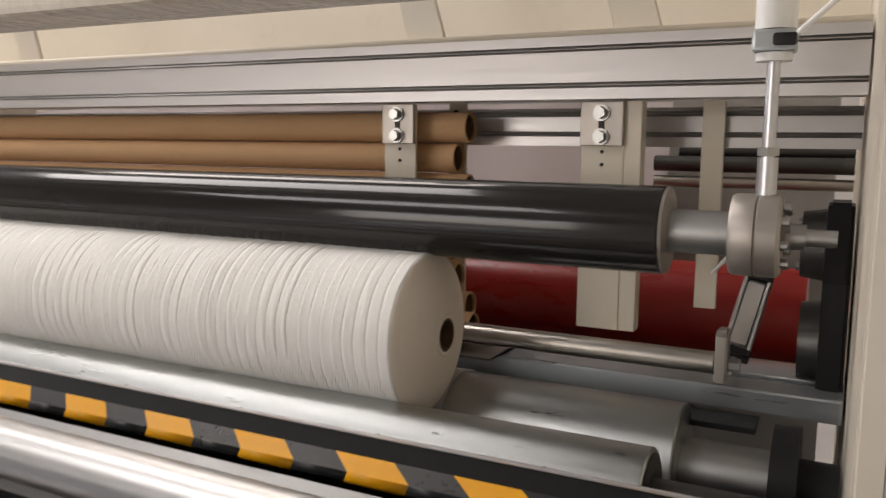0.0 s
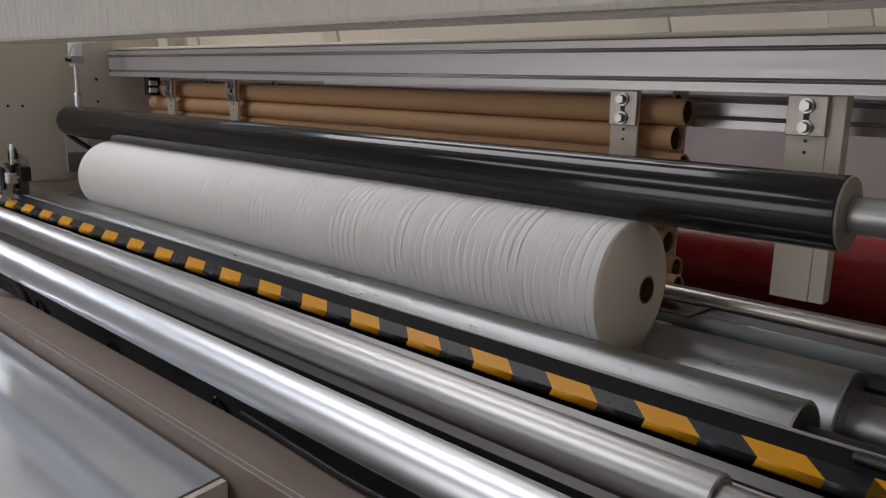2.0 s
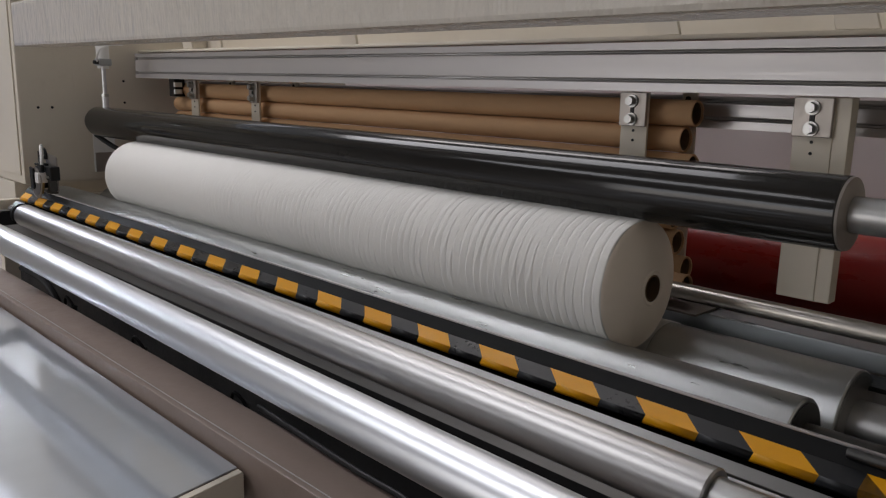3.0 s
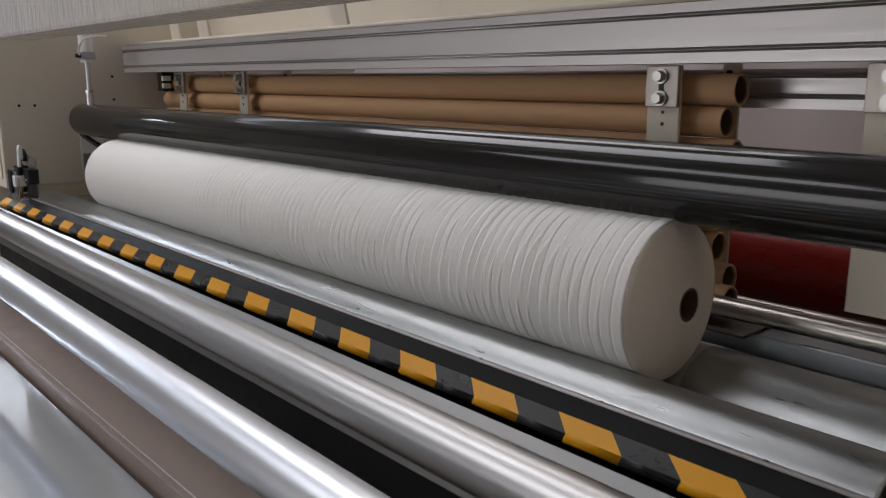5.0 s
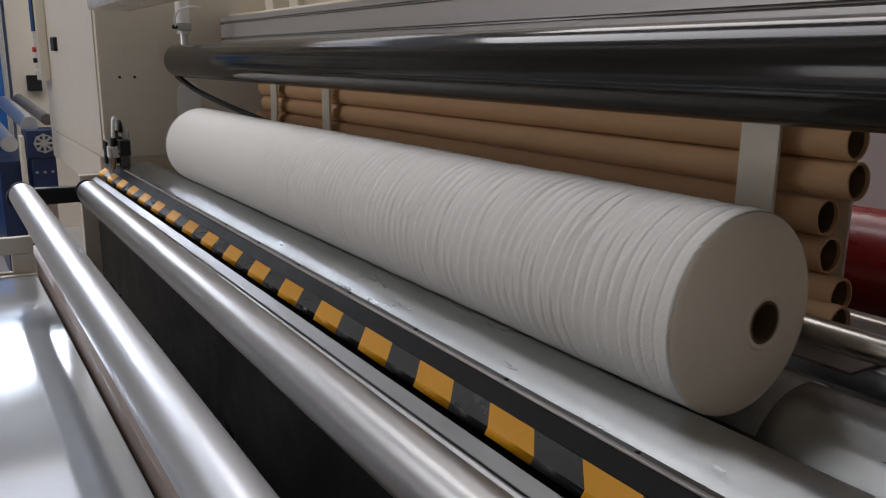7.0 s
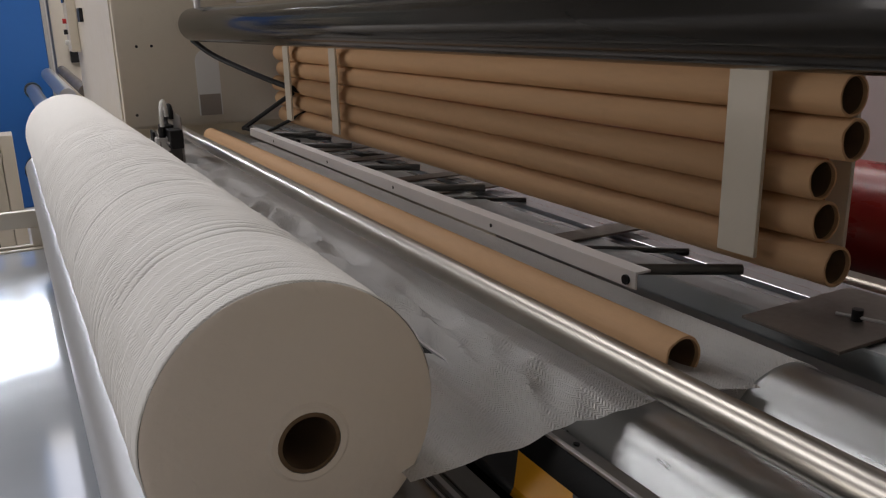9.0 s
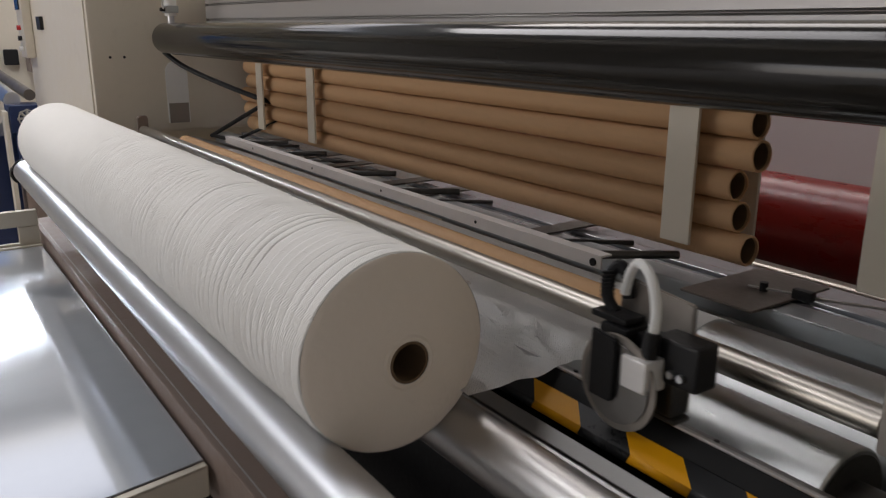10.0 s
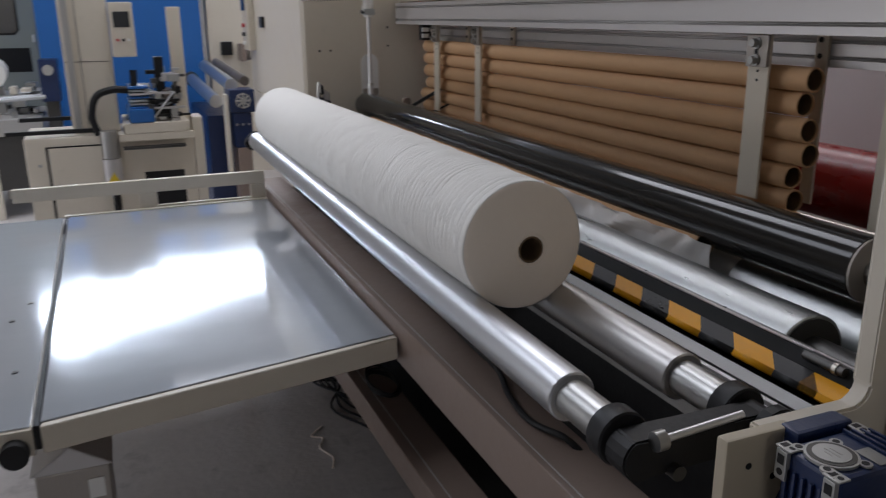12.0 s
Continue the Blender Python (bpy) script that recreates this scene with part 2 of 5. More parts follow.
def thing(name, label, category, at=(0, 0, 0), group="", kind=""):
    ob = new(name)
    ob.location = at
    ob.empty_display_size = 0.05
    return tagged(ob, label, category, group, kind)


def box(x0, x1, y0, y1, z0, z1, bevel=0.0, bm=None):
    bm = bm or bmesh.new()
    made = bmesh.ops.create_cube(bm, size=1.0, matrix=Matrix.LocRotScale(((x0 + x1) / 2, (y0 + y1) / 2, (z0 + z1) / 2), None, (x1 - x0, y1 - y0, z1 - z0)))
    if bevel:
        es = {e for v in made["verts"] for e in v.link_edges}
        bmesh.ops.bevel(bm, geom=list(es), offset=bevel, segments=2, affect="EDGES", profile=0.6)
    return bm


def turn_x(profile, seg=48, bm=None, y=0.0, z=0.0):
    """A solid of revolution along x from (x, radius) pairs."""
    bm = bm or bmesh.new()
    rings = []
    for x, r in profile:
        if r < 1e-6:
            rings.append([bm.verts.new((x, y, z))])
        else:
            rings.append([bm.verts.new((x, y + r * math.cos(2 * math.pi * i / seg), z + r * math.sin(2 * math.pi * i / seg))) for i in range(seg)])
    for a, b in zip(rings, rings[1:]):
        if len(a) == 1 and len(b) == 1:
            continue
        for i in range(seg):
            j = (i + 1) % seg
            if len(a) == 1:
                bm.faces.new((a[0], b[i], b[j]))
            elif len(b) == 1:
                bm.faces.new((a[i], b[0], a[j]))
            else:
                bm.faces.new((a[i], b[i], b[j], a[j]))
    return bm


def rod(p, q, r, seg=16, bm=None):
    """A closed round bar from p to q."""
    bm = bm or bmesh.new()
    p, q = Vector(p), Vector(q)
    m = Matrix.Translation((p + q) / 2) @ (q - p).to_track_quat("Z", "Y").to_matrix().to_4x4()
    bmesh.ops.create_cone(bm, cap_ends=True, segments=seg, radius1=r, radius2=r, depth=(q - p).length, matrix=m)
    return bm


def slab(points, axis, a, b, bevel=0.0):
    """A flat outline (pairs) pushed from a to b along an axis."""
    bm = bmesh.new()
    put = {"x": lambda u, v, w: (w, u, v), "y": lambda u, v, w: (u, w, v), "z": lambda u, v, w: (u, v, w)}[axis]
    lo = [bm.verts.new(put(u, v, a)) for u, v in points]
    hi = [bm.verts.new(put(u, v, b)) for u, v in points]
    bm.faces.new(lo)
    bm.faces.new(hi[::-1])
    for i in range(len(points)):
        j = (i + 1) % len(points)
        bm.faces.new((lo[i], hi[i], hi[j], lo[j]))
    if bevel:
        bmesh.ops.recalc_face_normals(bm, faces=bm.faces)
        es = [e for e in bm.edges if e.calc_face_angle(0) > 0.7]
        bmesh.ops.bevel(bm, geom=es, offset=bevel, segments=2, affect="EDGES")
    return bm


def hose(points, r, seg=10):
    """A bent round hose through the points."""
    bm = bmesh.new()
    pts = [Vector(p) for p in points]
    fine = []
    for i in range(len(pts) - 1):
        p0, p1, p2, p3 = pts[max(i - 1, 0)], pts[i], pts[i + 1], pts[min(i + 2, len(pts) - 1)]
        for k in range(6):
            t = k / 6
            fine.append(0.5 * ((2 * p1) + (p2 - p0) * t + (2 * p0 - 5 * p1 + 4 * p2 - p3) * t * t + (3 * p1 - p0 - 3 * p2 + p3) * t ** 3))
    fine.append(pts[-1])
    rings = []
    side = Vector((0.31, 0.87, 0.38))
    for i, p in enumerate(fine):
        d = (fine[min(i + 1, len(fine) - 1)] - fine[max(i - 1, 0)]).normalized()
        u = (side - d * side.dot(d)).normalized()
        v = d.cross(u)
        side = u
        rings.append([bm.verts.new(p + r * (math.cos(2 * math.pi * k / seg) * u + math.sin(2 * math.pi * k / seg) * v)) for k in range(seg)])
    for a, b in zip(rings, rings[1:]):
        for k in range(seg):
            bm.faces.new((a[k], a[(k + 1) % seg], b[(k + 1) % seg], b[k]))
    bm.faces.new(rings[0][::-1])
    bm.faces.new(rings[-1])
    return bm


def arc(cy, cz, r, a0, a1, n=8):
    return [(cy + r * math.cos(radians(a0 + (a1 - a0) * i / n)), cz + r * math.sin(radians(a0 + (a1 - a0) * i / n))) for i in range(n + 1)]


# ---- hall ----
def structure(name, bm, material, label):
    ob = part(name, bm, material)
    return tagged(ob, label, name.split("_")[0], kind="structure")


structure("floor", box(-14, 9, -9, 8, -0.1, 0.0), CONCRETE, "worn dark grey concrete workshop floor")
structure("wall_north", box(-14, 9, 8, 8.2, 0, 6), WALLPAINT, "plain painted hall wall")
# unseen south wall; its opening is added to go with the fill lamp
bm = box(-14, -7.3, -9.2, -9, 0, 6)
box(-3.5, 9, -9.2, -9, 0, 6, bm=bm)
box(-7.3, -3.5, -9.2, -9, 3.9, 6, bm=bm)
structure("wall_south", bm, WALLPAINT, "plain painted hall wall, unseen, with an opening added for fill light")
# unseen east wall with an opening added for the warm fill
bm = box(9, 9.2, -9, -3.3, 0, 6)
box(9, 9.2, 0.1, 8, 0, 6, bm=bm)
box(9, 9.2, -3.3, 0.1, 3.8, 6, bm=bm)
structure("wall_east", bm, WALLPAINT, "plain painted hall wall, unseen, with a side opening added for fill light")
structure("wall_west", box(-12.2, -12.0, -9, 8, 0, 6), WALLPAINT, "painted hall end wall")
gable = thing("window_1", "sloping gable window strip with a grey frame", "window", kind="structure")
gm0 = look((-11.95, 0.5, 4.06), (-2.5, 0.5, 4.06)) @ pose(0, 0, 0, 0, 0, 11.5)
pane = part("pane", box(-1.8, 1.8, -0.31, 0.31, -0.02, 0.0), WHITEPL, gable)
for a in ((-1.87, 1.87, 0.31, 0.37), (-1.87, 1.87, -0.37, -0.31), (-1.87, -1.8, -0.31, 0.31), (1.8, 1.87, -0.31, 0.31)):
    part("window_frame", box(*a, -0.02, 0.04, 0.004), GREY, gable)
gable.matrix_world = gm0
bm = bmesh.new()
for y0, y1 in ((-9.0, -4.5), (-1.9, 0.3), (5.1, 8.0)):
    box(-14, 9, y0, y1, 5.6, 5.7, bm=bm)
# the gap from x -11.6 to -9.2 is added for the table's fill lamp
box(-9.2, 9, 2.0, 3.3, 5.6, 5.7, bm=bm)
box(-14, -11.6, 0.3, 5.1, 5.6, 5.7, bm=bm)
for y0, y1, x0, x1 in ((-4.5, -1.9, -14, -2.6), (0.3, 2.0, -9.2, -2.4), (3.3, 5.1, -9.2, -2.6)):
    box(x0, -6.9, y0, y1, 5.6, 5.7, bm=bm)
    box(x1, 9, y0, y1, 5.6, 5.7, bm=bm)
structure("ceiling", bm, ROOFMAT, "grey sheet metal roof with long daylight openings")


# ---- machine frame ----
WL, WR = -3.62, 0.0          # inner faces of the two side frames

left = thing("side_housing", "cream-painted steel side housing of the winding machine", "machine frame", (WL, 0, 0), "side frames")
part("housing", box(-1.75, 0, 0.95, 2.9, 1.16, 2.3, 0.012), CREAM, left)
part("skirt", box(-1.75, -0.16, 0.952, 2.9, 1.0, 1.158, 0.006), CREAM, left)
part("lower_plate", box(-0.05, -0.005, 0.84, 2.9, 0.0, 1.10, 0.004), CREAM, left)
door = part("door", box(-1.22, -0.03, 0.944, 0.949, 1.2, 2.22, 0.002), CREAM, left)
part("lock", box(-1.2, -1.08, 0.925, 0.944, 1.61, 1.68, 0.004), BLACK, door, "black door lock")
part("slot_cover", slab([(1.205 + u, v) for u, v in [(-0.012, 1.585), (0.012, 1.585), (0.012, 1.66), (-0.012, 1.66)]], "x", 0, 0.003), CREAM, left)
bm = slab([(1.26, 1.20), (1.36, 1.20)] + arc(1.31, 1.43, 0.05, 0, 180, 10), "x", 0.0, 0.006)
part("slot_plate", bm, WHITEPL, left, "pale rounded cover plate over a slot")
# grey strip laid over the plate as the slot's shadow
part("slot_shadow", box(0.0065, 0.009, 1.265, 1.355, 1.20, 1.29, 0.001), ZINC, left, "grey strip standing in for the shadow in the slot")
for y, z in ((1.03, 1.50), (1.09, 1.50), (1.42, 1.62), (1.42, 1.52), (1.00, 1.22), (1.32, 1.22)):
    part("bolt_hole", rod((-0.001, y, z), (0.003, y, z), 0.006, 10), BLACK, left)
panel = part("control_panel", box(-1.72, -1.5, 0.90, 0.949, 1.45, 2.2, 0.006), CREAM, left)
part("screen", box(-1.70, -1.56, 0.892, 0.90, 1.72, 2.05, 0.004), GLASS_DARK, panel)
for z, mt in ((1.62, REDBTN), (1.56, BLACK), (1.50, WHITEPL)):
    part("button", rod((-1.62, 0.90, z), (-1.62, 0.88, z), 0.014), mt, panel)

right = thing("side_plate", "cream-painted steel side plate of the winding machine", "machine frame", (WR, 0, 0), "side frames")
prof = [(0.916, 2.4), (0.916, 1.165)] + arc(0.886, 1.165, 0.03, 0, -90, 8) + [(0.72, 1.135), (0.72, 0.0), (2.9, 0.0), (2.9, 2.4)]
part("plate", slab(prof, "x", 0.0, 0.032, 0.004), CREAM, right)
part("outer_cover", box(0.036, 0.5, 0.955, 2.9, 1.05, 2.4, 0.008), CREAM, right)

beam = thing("top_beam", "cream steel cross beam wrapped in clear film", "beam", (0, 0, 0))
part("beam_body", box(WL + 0.17, WR - 0.002, 0.90, 1.02, 1.755, 1.93, 0.012), WRAPPED, beam)
part("lower_lip", box(WL + 0.17, WR - 0.002, 1.022, 1.06, 1.757, 1.775, 0.003), WRAPPED, beam)

back = thing("rear_cover", "cream steel rear cover with angled stiffeners", "cover")
part("panel", box(WL + 0.003, WR - 0.003, 1.86, 1.88, 1.70, 2.3), CREAM, back)
part("shelf", box(WL + 0.003, WR - 0.003, 1.50, 1.86, 1.755, 1.765), CREAM, back)
for x in (-3.2, -2.95, -2.05, -0.85, -0.42):
    part("stiffener", slab([(x, 1.766), (x + 0.085, 1.766), (x + 0.03, 1.95), (x - 0.055, 1.95)], "y", 1.52, 1.53, 0.002), CREAM, back)


def groove_rail(y0, y1, z0, z1, slots, depth=0.014, h=0.0050):
    pts = [(y1, z0), (y0, z0)]
    for s in slots:
        pts += [(y0, s - h), (y0 + depth, s - h), (y0 + depth, s - h * 0.2), (y0 + 0.002, s - h * 0.2), (y0 + 0.002, s + h * 0.2),
                (y0 + depth, s + h * 0.2), (y0 + depth, s + h), (y0, s + h)]
    pts += [(y0, z1), (y1, z1)]
    return slab(pts, "x", WL + 0.12, WR - 0.004)


rail = thing("aluminium_rail", "grooved aluminium profile rail across the machine", "rail")
part("profile", groove_rail(1.43, 1.50, 1.637, 1.746, (1.661, 1.724)), ALU, rail)
part("end_cap", box(WL + 0.116, WL + 0.12, 1.43, 1.50, 1.637, 1.746, 0.001), ZINC, rail)
rail2 = thing("aluminium_rail", "second aluminium profile rail behind the cardboard tubes", "rail")
part("profile", groove_rail(1.62, 1.68, 1.553, 1.628, (1.577, 1.616)), ALU, rail2)
part("end_cap", box(WL + 0.116, WL + 0.12, 1.62, 1.68, 1.553, 1.628, 0.001), ZINC, rail2)


# ---- tube rack ----
def hex_bolt(x, y, z, parent, r=0.011):
    bm = bmesh.new()
    m = Matrix.Translation((x, y - 0.012, z)) @ Matrix.Rotation(radians(90), 4, "X")
    bmesh.ops.create_cone(bm, cap_ends=True, segments=6, radius1=r, radius2=r * 0.96, depth=0.014, matrix=m)
    rod((x, y - 0.005, z), (x, y, z), r * 1.35, 16, bm)
    return part("bolt", bm, CHROME_DULL, parent, "zinc-plated hex bolt")


def rack_post(x, w, wide=False):
    p = thing("rack_post", "cream flat steel rack post with slotted zinc plate and bolts", "post", (x, 1.455, 1.22), "rack posts")
    hw = w / 2
    part("bar", box(-hw, hw, 0.012, 0.02, 0.0, 0.415, 0.002), CREAM, p)
    plate = part("slotted_plate", box(-hw, hw, 0.002, 0.012, 0.335, 0.414, 0.002), ZINC, p, "bare zinc adjusting plate")
    part("slot", slab([(-0.005, 0.345), (0.005, 0.345), (0.005, 0.402), (-0.005, 0.402)], "y", 0.0, 0.002), BLACK, plate)
    hex_bolt(0.0, 0.002, 0.394, p)
    hex_bolt(0.0, 0.002, 0.352, p)
    for z in (0.325, 0.302):
        part("hole", rod((0, 0.0105, z), (0, 0.012, z), 0.0035, 10), BLACK, p)
    if wide:
        part("flange", box(hw, hw + 0.03, 0.014, 0.05, 0.0, 0.415, 0.002), CREAM, p)
    else:
        rear = part("rear_bar", box(hw + 0.005, hw + 0.045, 0.155, 0.163, -0.02, 0.43, 0.002), CREAM, p)
        for z in (0.40, 0.36):
            part("hole", rod((hw + 0.022, 0.152, z), (hw + 0.022, 0.1545, z), 0.007, 12), BLACK, rear)
    return p


rack_post(-0.838, 0.072)
rack_post(-0.421, 0.078, True)
rack_post(-2.527, 0.058)
rack_post(-3.012, 0.062)
pe = thing("rack_post", "narrow cream steel post beside the pneumatic cylinder", "post", (-0.25, 1.6, 1.25))
part("bar", box(-0.02, 0.02, 0, 0.012, 0, 0.39, 0.002), CREAM, pe)
bk = thing("sensor_bracket", "small black and white sensor on the rail end", "sensor", (-3.2, 1.46, 1.56))
part("bracket", box(-0.03, 0.02, 0, 0.05, 0.0, 0.077, 0.003), BLACK, bk)
for z in (0.012, 0.042):
    part("sensor", box(0.02, 0.035, -0.004, 0.03, z, z + 0.02, 0.002), WHITEPL, bk, "white sensor head")


def tube_meshes(length):
    ro, ri = 0.0305, 0.0262
    a = turn_x([(-length, ro), (-0.002, ro), (0, ro - 0.001), (0, ri), (-length, ri), (-length, ro)], 36)
    b = turn_x([(-0.006, ri - 0.0004), (-length + 0.01, ri - 0.0004)], 24)
    return a, b


def cardboard_tube(x, y, z, length, label="brown cardboard winding core in the rack", turn=0):
    t = thing("cardboard_tube", label, "cardboard tube", (x, y, z), "cardboard tubes")
    t.rotation_euler = (turn, 0, 0)
    a, b = tube_meshes(length)
    for v in a.verts:
        if v.co.x > -0.003:
            n = noise.noise(Vector((v.co.y * 60, v.co.z * 60, z * 37)))
            v.co.x += 0.006 * min(0.0, n + 0.15)
    part("tube_wall", a, CARD, t)
    # inner sleeve in the darker cardboard, its shade painted in
    part("shaded_inside", b, CARD_SHADED, t)
    return t


TUBES = [cardboard_tube(x, 1.53 + dy, z, 2.55 + dx, turn=i * 1.3) for i, (x, z, dy, dx) in enumerate((
    (-0.709, 1.589, 0.0, 0.02), (-0.737, 1.527, 0.006, 0.0), (-0.710, 1.465, 0.0, 0.01), (-0.703, 1.404, 0.004, 0.0),
    (-0.742, 1.343, -0.003, 0.02), (-0.733, 1.282, 0.002, 0.01), (-0.706, 1.221, 0.0, 0.0)))]
NEW_CORE = cardboard_tube(-0.665, 1.50, 1.135, 2.55, "brown cardboard core pushed onto the winding drums")

# ---- trays and rails under the rack ----
bed = thing("bed_rail", "grey-blue steel rail below the tube rack", "rail")
part("rail", box(WL + 0.005, -0.004, 1.47, 1.54, 1.10, 1.143, 0.005), STEELBLUE, bed)
part("tray_sheet", box(WL + 0.005, -0.004, 1.545, 1.595, 1.10, 1.128, 0.003), SHEET, bed)
part("tray_sheet", box(WL + 0.005, -0.004, 1.645, 1.74, 1.10, 1.125, 0.003), SHEET, bed)
part("rail", box(WL + 0.005, -0.004, 1.60, 1.64, 1.10, 1.135, 0.004), SHEET, bed)
part("web_plate", box(WL + 0.005, -0.004, 1.745, 2.0, 1.02, 1.06, 0.003), ZINC, bed)
for x in (-3.2, -2.7, -2.45, -2.05, -1.85, -1.3):
    part("tray_arm", box(x, x + 0.06, 1.40, 1.70, 1.144, 1.149, 0.001), STRAP, bed)
    part("strut", rod((x + 0.1, 1.46, 1.1425), (x + 0.22, 1.62, 1.141), 0.006), DARK_STEEL, bed)
part("tray_plate", box(-0.77, -0.61, 1.415, 1.66, 1.145, 1.150, 0.001), STRAP, bed)
part("tray_plate", box(-0.36, -0.13, 1.39, 1.462, 1.09, 1.10, 0.002), BLACK, bed)
lc = thing("signal_cable", "grey sensor cable with a dark plug below the rack", "cable", (-0.62, 1.53, 1.153))
part("cable", hose([(-0.08, 0, 0), (0.0, 0.01, 0.006), (0.06, 0.03, 0.004), (0.12, 0.06, 0.004), (0.2, 0.1, 0.004)], 0.0025), GREY, lc)
part("plug", box(0.01, 0.05, 0.0, 0.018, 0.0, 0.02, 0.004), BLACK, lc)
part("knob", rod((-0.05, 0.005, -0.003), (-0.05, 0.005, 0.014), 0.008), BLACK, lc)

red = thing("rear_roller", "dark red rubber-covered roller behind the rack", "roller", (0, 2.2, 1.12))
part("cover", turn_x([(WL + 0.1, 0), (WL + 0.1, 0.13), (-0.09, 0.13), (-0.09, 0)], 64), RED, red)
part("journal", turn_x([(-0.089, 0), (-0.089, 0.04), (-0.005, 0.04), (-0.005, 0)], 32), DARK_STEEL, red)
for yy, zz, rr, mt, x0 in ((1.86, 1.075, 0.022, SHINY, WL + 0.05), (1.95, 1.04, 0.02, SHINY, WL + 0.05), (2.4, 1.50, 0.022, DARK_STEEL, -0.52), (2.45, 1.535, 0.018, DARK_STEEL, -0.46), (2.4, 1.45, 0.016, SHINY, -0.52)):
    s = thing("guide_shaft", "polished steel guide shaft behind the rack" if mt is SHINY else "dark steel guide shaft behind the rack", "shaft", (0, yy, zz))
    part("shaft", turn_x([(x0, 0), (x0, rr), (-0.004, rr), (-0.004, 0)], 24), mt, s)
inweb = thing("incoming_web", "pale tissue web running down behind the rack", "paper web", (0, 2.44, 1.2))
bm = bmesh.new()
cols = 60
vs = [[bm.verts.new((-3.35 + 2.85 * i / cols, 0.012 * math.sin(i * 0.7) * k / 5 + 0.10 * k / 5, 0.48 * k / 5)) for i in range(cols + 1)] for k in range(6)]
for k in range(5):
    for i in range(cols):
        bm.faces.new((vs[k][i], vs[k][i + 1], vs[k + 1][i + 1], vs[k + 1][i]))
part("sheet", bm, PLAIN_WEB, inweb)
part("deflector", box(-3.4, -0.05, 0.2, 0.21, -1.2, 0.55), GREY, inweb)

sr = thing("tray_strut", "black steel strut holding the tray under the rack", "strut")
part("strut", rod((-3.45, 1.40, 1.15), (-3.05, 1.50, 1.32), 0.009), BLACK, sr)
part("strut", rod((-3.25, 1.44, 1.15), (-2.98, 1.52, 1.25), 0.007), BLACK, sr)
part("cross_bar", rod((-3.45, 1.40, 1.152), (-2.9, 1.46, 1.152), 0.008), BLACK, sr)

# right-hand brackets behind the bearing
br = thing("bearing_bracket", "black cast bearing bracket with grey flange", "bracket", (-0.004, 1.62, 1.15))
part("bracket", slab([(-0.10, -0.06), (0.16, -0.06), (0.17, 0.2), (0.08, 0.31), (-0.02, 0.31), (-0.11, 0.18)], "x", -0.045, -0.002, 0.006), BLACK, br)
part("flange", turn_x([(-0.085, 0), (-0.085, 0.06), (-0.046, 0.066), (-0.046, 0)], 32, y=0.02, z=0.23), DARK_STEEL, br)
part("flange", turn_x([(-0.08, 0), (-0.08, 0.07), (-0.046, 0.075), (-0.046, 0)], 32, y=0.03, z=0.05), DARK_STEEL, br)
for k in range(6):
    a = k * math.pi / 3
    part("bolt", rod((-0.092, 0.02 + 0.046 * math.cos(a), 0.23 + 0.046 * math.sin(a)), (-0.085, 0.02 + 0.046 * math.cos(a), 0.23 + 0.046 * math.sin(a)), 0.007, 8), CHROME_DULL, br)
pc = thing("pneumatic_cylinder", "small tilted aluminium pneumatic cylinder beside the kicker bar", "cylinder", (-0.181, 1.53, 1.195))
part("barrel", slab([(-0.022, 0), (0.022, 0), (0.022, 0.13), (-0.022, 0.13)], "x", -0.02, 0.02, 0.006), ALU, pc)
for u in (-0.02, 0.02):
    for v in (-0.02, 0.02):
        part("tie_rod", rod((v, u, -0.005), (v, u, 0.142), 0.004), CHROME, pc)
part("end_block", box(-0.025, 0.025, -0.026, 0.026, 0.131, 0.145, 0.003), BLACK, pc)
part("end_block", box(-0.025, 0.025, -0.026, 0.026, -0.015, -0.001, 0.003), BLACK, pc)
part("piston_rod", rod((0, 0, -0.05), (0, 0, -0.016), 0.008), CHROME, pc)
part("air_hose", hose([(0.0, 0, 0.146), (-0.02, -0.03, 0.17), (-0.05, -0.05, 0.16), (-0.08, -0.02, 0.12)], 0.004), WHITEPL, pc)
pc.rotation_euler = (radians(-30), radians(12), 0)


# ---- rollers ----
def roller(name, label, y, z, profile_shell, mt, journals, group=""):
    r = thing(name, label, "roller", (0, y, z), group)
    part("shell", turn_x(profile_shell, 72), mt, r)
    for pr, m2, nm in journals:
        part(nm, turn_x(pr, 40), m2, r)
    return r


def shell(x0, x1, r, c=0.003):
    return [(x0, 0), (x0, r - c), (x0 + c, r), (x1 - c, r), (x1, r - c), (x1, 0)]


DY1, DZ1, DR1 = 1.087, 1.068, 0.085
DY2, DZ2, DR2 = 1.338, 1.030, 0.110
drum_front = roller("winding_drum", "polished steel winding drum with knurled face", DY1, DZ1, shell(WL + 0.06, -0.235, DR1), DRUM,
                    [([(-0.2345, 0), (-0.2345, 0.078), (-0.2335, 0.078), (-0.2335, 0)], DARK_STEEL, "end_disc"), ([(-0.233, 0), (-0.233, 0.045), (-0.003, 0.045), (-0.003, 0)], DARK_STEEL, "journal")], "winding drums")
